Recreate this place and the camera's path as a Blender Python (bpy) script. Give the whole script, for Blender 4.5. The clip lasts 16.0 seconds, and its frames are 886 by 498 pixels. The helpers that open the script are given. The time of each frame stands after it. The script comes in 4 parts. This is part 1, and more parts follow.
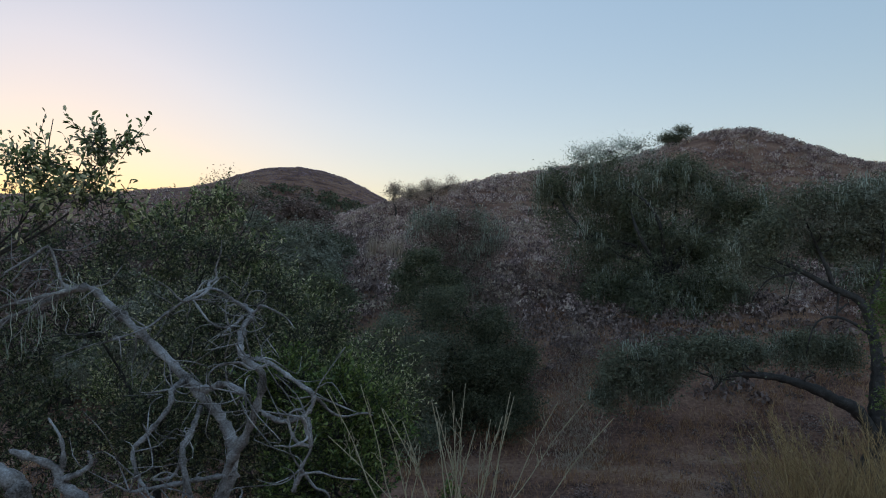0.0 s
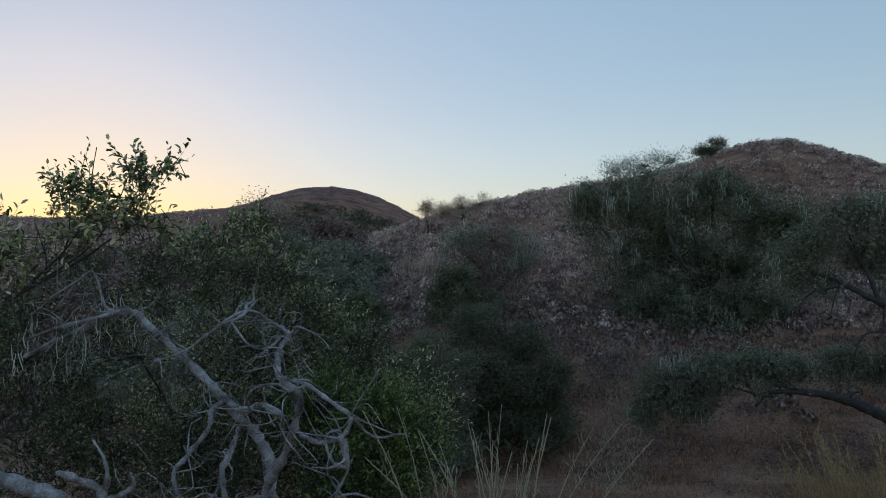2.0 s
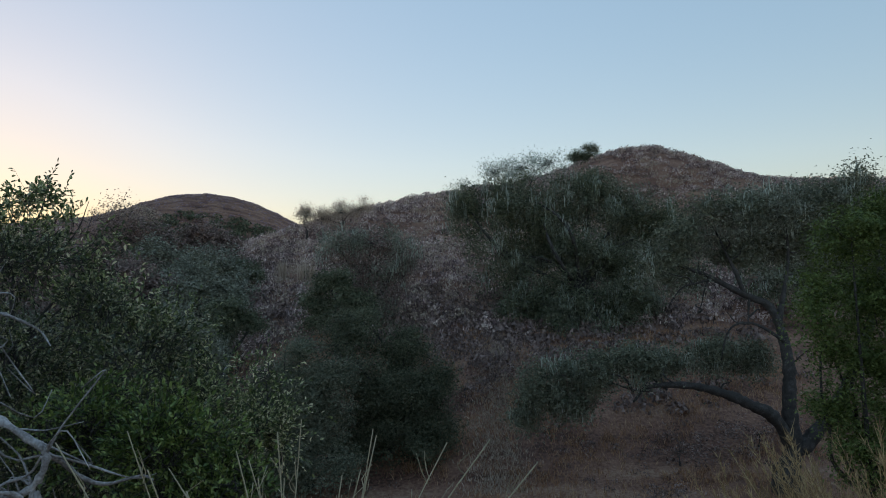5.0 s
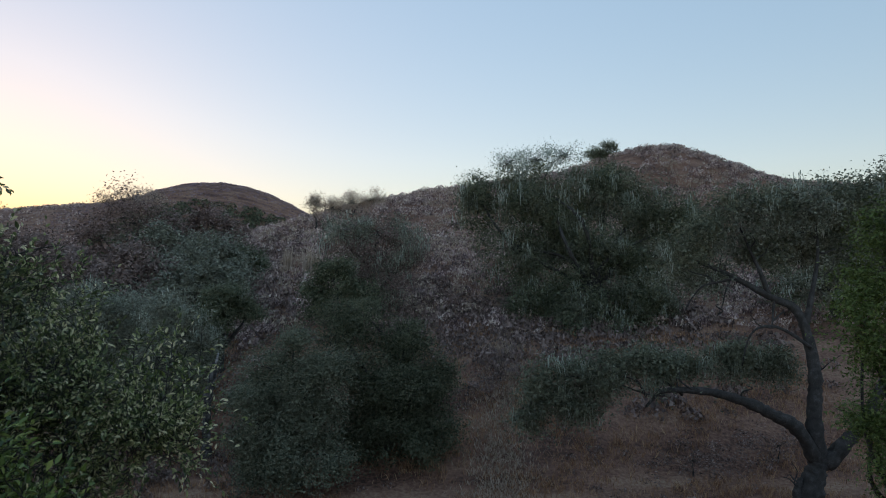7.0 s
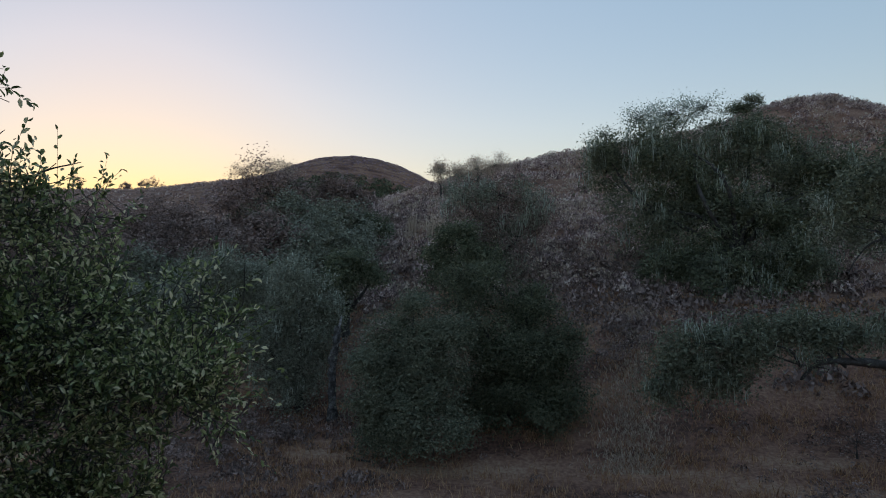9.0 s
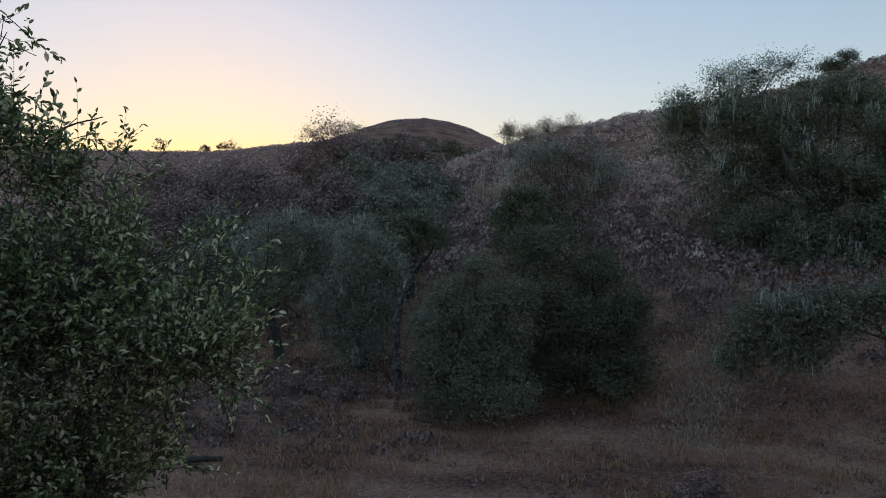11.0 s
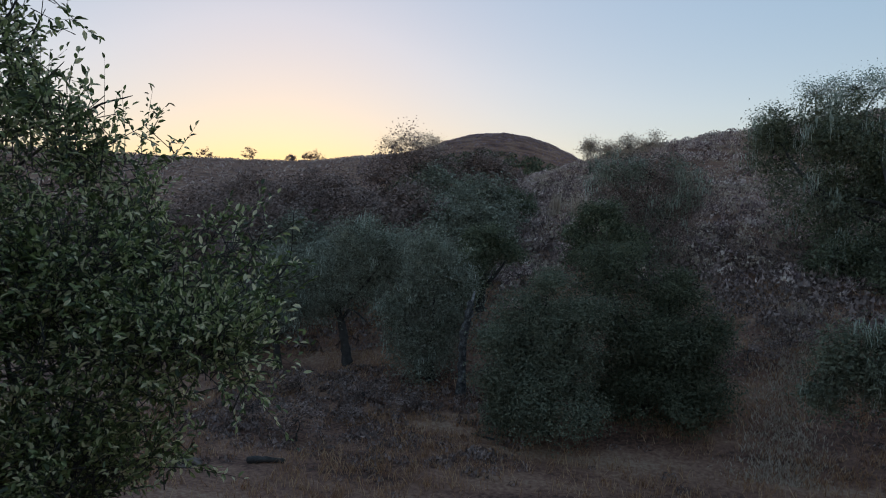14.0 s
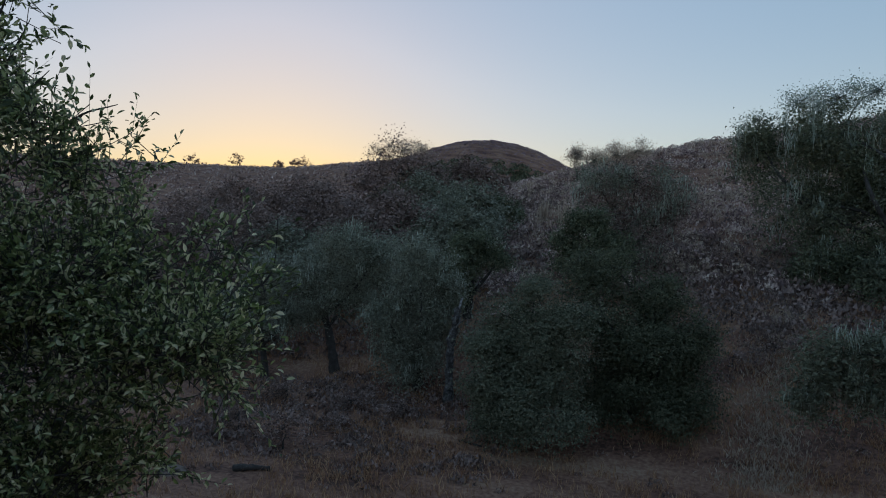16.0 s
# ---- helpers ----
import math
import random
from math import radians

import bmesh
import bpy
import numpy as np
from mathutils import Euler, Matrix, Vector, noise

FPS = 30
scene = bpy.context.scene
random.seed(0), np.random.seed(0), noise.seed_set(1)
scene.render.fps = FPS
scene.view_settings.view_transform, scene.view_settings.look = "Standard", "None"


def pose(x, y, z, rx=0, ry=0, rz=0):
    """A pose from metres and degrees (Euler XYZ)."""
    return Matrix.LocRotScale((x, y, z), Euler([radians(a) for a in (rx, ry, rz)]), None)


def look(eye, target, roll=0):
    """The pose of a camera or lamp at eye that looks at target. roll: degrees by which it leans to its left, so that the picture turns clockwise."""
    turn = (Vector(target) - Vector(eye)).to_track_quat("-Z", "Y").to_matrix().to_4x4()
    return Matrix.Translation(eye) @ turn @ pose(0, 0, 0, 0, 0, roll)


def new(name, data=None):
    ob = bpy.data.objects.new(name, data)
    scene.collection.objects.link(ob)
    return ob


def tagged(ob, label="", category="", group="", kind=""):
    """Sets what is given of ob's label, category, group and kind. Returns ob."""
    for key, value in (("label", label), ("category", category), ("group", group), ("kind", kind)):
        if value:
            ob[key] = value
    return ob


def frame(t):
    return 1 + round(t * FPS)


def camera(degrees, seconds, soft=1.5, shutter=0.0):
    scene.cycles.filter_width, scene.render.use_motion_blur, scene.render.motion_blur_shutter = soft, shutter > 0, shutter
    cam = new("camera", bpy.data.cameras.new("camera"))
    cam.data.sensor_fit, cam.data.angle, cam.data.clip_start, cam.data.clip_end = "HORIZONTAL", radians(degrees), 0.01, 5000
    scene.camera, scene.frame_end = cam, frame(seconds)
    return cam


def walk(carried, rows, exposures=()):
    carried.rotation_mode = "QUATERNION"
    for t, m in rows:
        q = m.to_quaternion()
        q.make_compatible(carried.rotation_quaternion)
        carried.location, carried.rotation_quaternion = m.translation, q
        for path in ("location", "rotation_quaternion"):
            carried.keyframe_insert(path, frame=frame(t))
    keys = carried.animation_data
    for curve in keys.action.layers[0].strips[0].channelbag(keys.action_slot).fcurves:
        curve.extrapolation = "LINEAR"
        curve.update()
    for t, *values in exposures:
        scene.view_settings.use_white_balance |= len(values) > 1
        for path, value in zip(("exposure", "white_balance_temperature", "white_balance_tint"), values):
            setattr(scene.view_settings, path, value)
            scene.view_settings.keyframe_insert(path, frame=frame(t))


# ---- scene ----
cam = camera(64.62, 16.0, soft=1.0)
PATH = [
    (0, pose(0.000, 0.000, 1.600, 90.00, 0.00, -0.00)),
    (0.5, pose(-0.013, 0.027, 1.603, 90.26, 0.03, 0.81)),
    (1, pose(-0.020, 0.015, 1.614, 90.53, 0.05, 1.89)),
    (1.5, pose(-0.034, 0.030, 1.615, 90.84, 0.17, 2.77)),
    (2, pose(-0.008, -0.014, 1.626, 91.41, 0.72, 2.69)),
    (2.5, pose(0.022, 0.103, 1.671, 92.04, 1.50, 1.32)),
    (3, pose(-0.007, 0.343, 1.596, 92.65, 2.70, -1.02)),
    (3.5, pose(0.110, 0.701, 1.463, 93.53, 3.51, -3.38)),
    (4, pose(0.315, 1.200, 1.398, 93.34, 3.26, -5.38)),
    (4.5, pose(0.372, 1.499, 1.345, 92.02, 2.33, -6.60)),
    (7, pose(1.239, 3.997, 0.892, 91.61, 0.13, -5.53)),
    (7.5, pose(1.406, 4.581, 0.822, 90.92, 0.77, -4.70)),
    (8, pose(1.361, 5.311, 0.656, 90.90, 1.27, -0.79)),
    (8.5, pose(1.500, 5.544, 0.512, 89.86, 1.10, 1.94)),
    (9, pose(1.663, 5.775, 0.427, 89.23, 0.86, 4.95)),
    (11.5, pose(1.965, 6.353, 0.381, 85.74, 0.31, 10.93)),
    (12, pose(2.020, 6.481, 0.307, 84.96, -0.55, 10.23)),
    (12.5, pose(2.094, 6.566, 0.211, 83.56, -1.10, 10.01)),
    (13, pose(2.102, 6.644, 0.213, 84.23, -1.27, 11.52)),
    (13.5, pose(2.107, 6.801, 0.217, 85.67, -1.66, 14.28)),
    (14, pose(2.133, 6.849, 0.231, 87.41, -1.60, 17.08)),
    (14.5, pose(2.128, 6.836, 0.267, 89.03, -1.62, 19.30)),
    (15, pose(2.129, 6.821, 0.275, 90.27, -1.63, 20.62)),
    (15.5, pose(2.126, 6.835, 0.272, 90.68, -1.80, 19.58)),
    (16, pose(2.199, 6.788, 0.245, 87.99, -1.68, 16.11)),
]
walk(cam, PATH, [(0, 1.98, 6400, 17), (1.0, 1.94, 6380, 17), (2.0, 1.87, 6250, 15), (3.5, 1.89, 6180, 14), (4.0, 1.79, 6120, 14), (4.5, 1.93, 6250, 14), (7, 2.15, 6500, 17), (7.5, 2.16, 6500, 17), (8, 1.92, 6420, 17), (9, 1.90, 6400, 17), (11.5, 1.96, 6420, 19), (12.5, 2.13, 6650, 22), (13, 2.20, 6580, 21), (14.0, 1.87, 6280, 17), (16, 1.67, 6080, 15)])

# ---- light ----
SUN_TURN, SUN_UP = 30.0, 2.0      # degrees to the left of +y, and above the horizon
world = bpy.data.worlds.new("evening_sky")
scene.world = world
world.use_nodes = True
wn = world.node_tree
sky = wn.nodes.new("ShaderNodeTexSky")
sky.sky_type, sky.sun_disc = "NISHITA", False
sky.sun_elevation, sky.sun_rotation = radians(SUN_UP), radians(-SUN_TURN)
sky.air_density, sky.dust_density, sky.ozone_density, sky.altitude = 1.0, 0.5, 2.2, 300
soften = wn.nodes.new("ShaderNodeGamma")          # gamma compresses the sky's brightness range, seen sky and its light alike
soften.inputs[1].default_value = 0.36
tone = wn.nodes.new("ShaderNodeHueSaturation")
tone.inputs["Saturation"].default_value = 1.58
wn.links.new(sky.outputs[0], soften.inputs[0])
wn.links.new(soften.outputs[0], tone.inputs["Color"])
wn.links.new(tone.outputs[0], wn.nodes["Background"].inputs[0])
wn.nodes["Background"].inputs[1].default_value = 0.15
sun = new("sun", bpy.data.lights.new("sun", "SUN"))
sun.data.energy, sun.data.angle, sun.data.color = 2.0, radians(0.6), (1.0, 0.72, 0.45)
s_dir = Vector((-math.sin(radians(SUN_TURN)) * math.cos(radians(SUN_UP)),
                math.cos(radians(SUN_TURN)) * math.cos(radians(SUN_UP)), math.sin(radians(SUN_UP))))
sun.matrix_world = look(s_dir * 300, (0, 0, 0))

# ---- materials ----


def shader(name, stops, scale=3.0, fine=40.0, rough=0.9, bump=0.3, vary="noise", spec=0.3, through_light=0.0, grain=0.35, metres=0.05, patchy=0.35, stretch=(1, 1, 1)):
    """A mottled surface: stops is a list of (place, colour); vary names what picks the colour."""
    m = bpy.data.materials.new(name)
    m.use_nodes = True
    nt = m.node_tree
    b = nt.nodes["Principled BSDF"]
    geo = nt.nodes.new("ShaderNodeNewGeometry")
    big = nt.nodes.new("ShaderNodeTexNoise")
    big.inputs["Scale"].default_value, big.inputs["Detail"].default_value = scale, 6
    small = nt.nodes.new("ShaderNodeTexNoise")
    small.inputs["Scale"].default_value, small.inputs["Detail"].default_value = fine, 4
    pull = nt.nodes.new("ShaderNodeVectorMath")
    pull.operation = "MULTIPLY"
    pull.inputs[1].default_value = stretch
    nt.links.new(geo.outputs["Position"], pull.inputs[0])
    nt.links.new(pull.outputs[0], big.inputs["Vector"])
    nt.links.new(geo.outputs["Position"], small.inputs["Vector"])
    ramp = nt.nodes.new("ShaderNodeValToRGB")
    while len(ramp.color_ramp.elements) < len(stops):
        ramp.color_ramp.elements.new(0.5)
    for e, (p, c) in zip(ramp.color_ramp.elements, stops):
        e.position, e.color = p, (*c, 1)
    pick = nt.nodes.new("ShaderNodeMix")
    if vary == "island":
        pick.inputs[0].default_value = patchy
        nt.links.new(geo.outputs["Random Per Island"], pick.inputs[2])
        nt.links.new(big.outputs[0], pick.inputs[3])
    else:
        pick.inputs[0].default_value = grain
        nt.links.new(big.outputs[0], pick.inputs[2])
        nt.links.new(small.outputs[0], pick.inputs[3])
    nt.links.new(pick.outputs[0], ramp.inputs[0])
    nt.links.new(ramp.outputs[0], b.inputs["Base Color"])
    b.inputs["Roughness"].default_value = rough
    b.inputs["Specular IOR Level"].default_value = spec
    if bump:
        bp = nt.nodes.new("ShaderNodeBump")
        bp.inputs["Strength"].default_value, bp.inputs["Distance"].default_value = bump, metres
        nt.links.new(small.outputs[0], bp.inputs["Height"])
        nt.links.new(bp.outputs[0], b.inputs["Normal"])
    if through_light:
        tl = nt.nodes.new("ShaderNodeBsdfTranslucent")
        nt.links.new(ramp.outputs[0], tl.inputs[0])
        mx = nt.nodes.new("ShaderNodeMixShader")
        mx.inputs[0].default_value = through_light
        nt.links.new(b.outputs[0], mx.inputs[1])
        nt.links.new(tl.outputs[0], mx.inputs[2])
        nt.links.new(mx.outputs[0], nt.nodes["Material Output"].inputs[0])
    return m


M_GROUND = shader("dry_soil_and_grass", [(0.37, (0.083, 0.043, 0.032)), (0.45, (0.185, 0.092, 0.064)), (0.54, (0.283, 0.152, 0.103)), (0.64, (0.379, 0.244, 0.165))],
                  scale=0.35, fine=5.0, bump=0.9, grain=0.42, metres=0.12, stretch=(0.35, 1.2, 1))
# palest stop paints glossy highlights onto scattered leaves; lighter copy of the leaf
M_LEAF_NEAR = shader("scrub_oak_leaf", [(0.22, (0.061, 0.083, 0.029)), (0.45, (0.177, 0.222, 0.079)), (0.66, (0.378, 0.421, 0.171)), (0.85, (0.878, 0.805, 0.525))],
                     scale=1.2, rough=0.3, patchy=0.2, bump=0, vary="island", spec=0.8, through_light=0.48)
# shaded copy of the scrub oak leaf, the dimmer light put into its colour
M_LEAF_SHADED = shader("shaded_scrub_oak_leaf", [(0.22, (0.035, 0.05, 0.02)), (0.48, (0.095, 0.12, 0.048)), (0.7, (0.2, 0.225, 0.1)), (0.9, (0.5, 0.45, 0.3))],
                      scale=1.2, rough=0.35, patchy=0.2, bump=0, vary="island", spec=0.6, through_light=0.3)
M_LEAF_BRIGHT = shader("young_oak_leaf", [(0.22, (0.05, 0.085, 0.018)), (0.5, (0.13, 0.195, 0.042)), (0.82, (0.34, 0.40, 0.12))],
                       scale=1.2, rough=0.42, bump=0, vary="island", spec=0.6, through_light=0.25)
M_LEAF_OAK = shader("live_oak_foliage", [(0.32, (0.081, 0.092, 0.052)), (0.5, (0.155, 0.167, 0.098)), (0.7, (0.253, 0.259, 0.161))],
                    scale=0.9, patchy=0.6, rough=0.7, bump=0, vary="island", through_light=0.3)
M_LEAF_MID = shader("dusty_green_foliage", [(0.32, (0.113, 0.124, 0.084)), (0.5, (0.189, 0.195, 0.129)), (0.7, (0.292, 0.288, 0.196))],
                    scale=0.9, patchy=0.6, rough=0.75, bump=0, vary="island", through_light=0.3)
M_LEAF_GREY = shader("grey_green_foliage", [(0.32, (0.138, 0.144, 0.100)), (0.5, (0.250, 0.250, 0.188)), (0.7, (0.413, 0.413, 0.325))],
                     scale=0.9, patchy=0.6, rough=0.75, bump=0, vary="island", through_light=0.3)
M_LEAF_DUSK = shader("dusty_brown_foliage", [(0.32, (0.124, 0.086, 0.075)), (0.5, (0.247, 0.169, 0.146)), (0.7, (0.403, 0.286, 0.247))],
                     scale=0.9, patchy=0.6, rough=0.8, bump=0, vary="island", through_light=0.1)
M_LEAF_DARK = shader("dark_green_foliage", [(0.32, (0.069, 0.077, 0.045)), (0.5, (0.131, 0.138, 0.083)), (0.7, (0.213, 0.213, 0.131))],
                     scale=0.9, patchy=0.6, rough=0.75, bump=0, vary="island", through_light=0.3)
M_LEAF_YOUNG = shader("fresh_green_foliage", [(0.3, (0.06, 0.085, 0.022)), (0.5, (0.12, 0.165, 0.042)), (0.72, (0.22, 0.27, 0.08))],
                      scale=1.2, patchy=0.6, rough=0.6, bump=0, vary="island", through_light=0.25)
# lichen colour, also lent to one crown's leaves as painted backlight
M_LICHEN_AND_BACKLIT = shader("pale_lichen_and_backlit_leaf", [(0.25, (0.320, 0.352, 0.288)), (0.6, (0.528, 0.560, 0.464)), (0.9, (0.720, 0.736, 0.640))],
                  scale=2.0, rough=0.95, bump=0, vary="island", through_light=0.55)
M_BARK = shader("dark_oak_bark", [(0.3, (0.035, 0.03, 0.027)), (0.55, (0.075, 0.065, 0.06)), (0.75, (0.16, 0.15, 0.14))], scale=3.5, fine=22, bump=0.9)
M_DEAD = shader("weathered_grey_wood", [(0.36, (0.055, 0.046, 0.042)), (0.46, (0.19, 0.17, 0.163)), (0.55, (0.32, 0.3, 0.3)), (0.66, (0.54, 0.525, 0.53))], scale=6, fine=70, bump=0.6, metres=0.01, rough=0.75)
M_SNAG = shader("grey_rotten_wood", [(0.36, (0.03, 0.026, 0.024)), (0.5, (0.09, 0.08, 0.077)), (0.66, (0.32, 0.31, 0.3))], scale=5, fine=26, bump=0.8, metres=0.03)
M_BLEACH = shader("bleached_wood", [(0.3, (0.2, 0.18, 0.165)), (0.5, (0.42, 0.4, 0.38)), (0.68, (0.62, 0.6, 0.57))], scale=4, fine=30, bump=0.6, metres=0.02)
M_STRAW = shader("dry_straw", [(0.2, (0.34, 0.28, 0.18)), (0.55, (0.52, 0.45, 0.31)), (0.85, (0.66, 0.6, 0.45))], scale=2, bump=0, vary="island", through_light=0.2)
M_GOLD = shader("golden_dry_grass", [(0.2, (0.230, 0.155, 0.081)), (0.55, (0.405, 0.277, 0.142)), (0.85, (0.567, 0.432, 0.230))], scale=2, bump=0, vary="island", through_light=0.2)
M_RUST = shader("rusty_dry_grass", [(0.2, (0.253, 0.132, 0.076)), (0.5, (0.448, 0.241, 0.136)), (0.85, (0.644, 0.425, 0.253))], scale=0.3, bump=0, vary="island", through_light=0.2)
M_BRUSH = shader("grey_brown_sagebrush", [(0.38, (0.143, 0.094, 0.094)), (0.46, (0.363, 0.248, 0.231)), (0.54, (0.616, 0.451, 0.407)), (0.64, (0.880, 0.737, 0.638))],
                 scale=0.8, patchy=0.8, bump=0, vary="island", through_light=0.35)
M_HILL = shader("mauve_hill_brush", [(0.36, (0.114, 0.078, 0.100)), (0.47, (0.247, 0.170, 0.218)), (0.56, (0.380, 0.281, 0.342)), (0.66, (0.589, 0.466, 0.531))],
                scale=0.35, patchy=0.8, bump=0, vary="island", through_light=0.35)
# dry grass colour, also lent to skyline leaves as painted backlight
M_PALE = shader("pale_bunch_grass_and_backlit_leaf", [(0.2, (0.368, 0.276, 0.207)), (0.6, (0.575, 0.448, 0.356)), (0.9, (0.759, 0.632, 0.506))], scale=0.5, bump=0, vary="island", through_light=0.4)

# ---- building blocks ----
rng = np.random.default_rng(7)


def mesh_of(name, verts, faces, mat, smooth=False):
    """verts (n, 3); faces: (m, 3) or (m, 4) indices."""
    me = bpy.data.meshes.new(name)
    verts, faces = np.asarray(verts, np.float32), np.asarray(faces, np.int32)
    me.vertices.add(len(verts))
    me.vertices.foreach_set("co", verts.ravel())
    k = faces.shape[1]
    me.loops.add(faces.size)
    me.loops.foreach_set("vertex_index", faces.ravel())
    me.polygons.add(len(faces))
    me.polygons.foreach_set("loop_start", np.arange(0, faces.size, k, dtype=np.int32))
    me.polygons.foreach_set("loop_total", np.full(len(faces), k, np.int32))
    if smooth:
        me.polygons.foreach_set("use_smooth", np.ones(len(faces), bool))
    me.materials.append(mat)
    me.update(calc_edges=True)
    return me


def part(name, data, parent, label=""):
    ob = new(name, data)
    ob.parent = parent
    return tagged(ob, label, kind="stuff" if name in ("foliage", "lichen", "branchwork", "blades") else "")


def thing(name, base, label, category, group="", kind=""):
    ob = new(name)
    ob.empty_display_size = 0.2
    ob.location = base
    return tagged(ob, label, category, group, kind)


def spline(pts, per=5):
    """A smooth line through the given points."""
    p = np.asarray(pts, float)
    p = np.vstack([2 * p[0] - p[1], p, 2 * p[-1] - p[-2]])
    out = []
    for i in range(1, len(p) - 2):
        for u in np.linspace(0, 1, per, endpoint=False):
            a, b, c, d = p[i - 1], p[i], p[i + 1], p[i + 2]
            out.append(0.5 * (2 * b + (c - a) * u + (2 * a - 5 * b + 4 * c - d) * u * u + (3 * b - a - 3 * c + d) * u ** 3))
    out.append(p[-2])
    return np.array(out)


def tube(pts, r0, r1, sides=7, per=5, rough=0.12, knots=0.0):
    """Vertices and quads of a tapered, uneven limb; rings at one end are closed to a point."""
    line = spline(pts, per) if len(pts) > 2 else np.linspace(pts[0], pts[1], per + 1)
    n = len(line)
    rad = np.linspace(r0, r1, n) * (1 + rough * rng.normal(size=n))
    if knots:
        rad *= 1 + knots * np.maximum(0, np.sin(np.arange(n) * 1.7 + rng.uniform(0, 6))) ** 4
    way = np.gradient(line, axis=0)
    way /= np.linalg.norm(way, axis=1, keepdims=True) + 1e-9
    side = np.cross(way, [0.31, 0.22, 0.93])
    side /= np.linalg.norm(side, axis=1, keepdims=True) + 1e-9
    up = np.cross(side, way)
    ang = np.linspace(0, 2 * np.pi, sides, endpoint=False)
    wob = 1 + 0.8 * rough * rng.normal(size=(n, sides, 1))
    ring = line[:, None] + rad[:, None, None] * wob * (np.cos(ang)[None, :, None] * side[:, None] + np.sin(ang)[None, :, None] * up[:, None])
    v = np.vstack([ring.reshape(-1, 3), line[:1] - way[:1] * r0 * 0.4, line[-1:] + way[-1:] * r1])
    i, j = np.meshgrid(np.arange(n - 1), np.arange(sides), indexing="ij")
    a, b = i * sides + j, i * sides + (j + 1) % sides
    f = np.stack([a, b, b + sides, a + sides], -1).reshape(-1, 4)
    jj = np.arange(sides)
    cap0 = np.stack([(jj + 1) % sides, jj, np.full(sides, n * sides), np.full(sides, n * sides)], 1)
    last = (n - 1) * sides
    cap1 = np.stack([last + jj, last + (jj + 1) % sides, np.full(sides, n * sides + 1), np.full(sides, n * sides + 1)], 1)
    return v, f, cap0, cap1


def tube_mesh(name, runs, mat):
    """One mesh of several limbs; runs: (points, thick end, thin end[, sides])."""
    vs, fs, k = [], [], 0
    for run in runs:
        v, f, c0, c1 = tube(*run)
        q = np.vstack([f])
        tri = np.vstack([c0, c1])[:, :3]
        vs.append(v)
        fs.append((q + k, tri + k))
        k += len(v)
    quads = np.vstack([a for a, _ in fs])
    tris = np.vstack([b for _, b in fs])
    both = np.vstack([quads[:, [0, 1, 2]], quads[:, [0, 2, 3]], tris])
    return mesh_of(name, np.vstack(vs), both, mat, smooth=True)


def unit(v):
    return v / (np.linalg.norm(v, axis=-1, keepdims=True) + 1e-9)


def leaf_mesh(name, at, facing, size, mat, oval=True, slim=0.0, along=None):
    """Leaves at the given places: folded ovals (near plants) or small slivers (far crowns)."""
    slim = slim or (0.21 if oval else 0.34)
    n = len(at)
    up = unit(facing)
    if along is None:
        along = unit(np.cross(up, rng.normal(size=(n, 3))))
    side = unit(np.cross(up, along))
    s = (size * rng.uniform(0.65, 1.3, n))[:, None]
    if oval:
        shape = [(0, 0, 0), (0.33, slim, 0.1), (0.72, slim * 0.8, 0.08), (1, 0, -0.12), (0.72, -slim * 0.8, 0.08), (0.33, -slim, 0.1)]
        k = np.arange(n)[:, None] * 6
        f = np.vstack([k + np.array([[0, 1, 2, 3]]), k + np.array([[0, 3, 4, 5]])])
    else:
        shape = [(0, slim, 0.08), (1, 0, -0.1), (0, -slim, 0.08)]
        f = np.arange(n)[:, None] * 3 + np.array([[0, 1, 2]])
    v = np.stack([at + s * (a * along + b * side + c * up) for a, b, c in shape], 1)
    return mesh_of(name, v.reshape(-1, 3), f, mat)


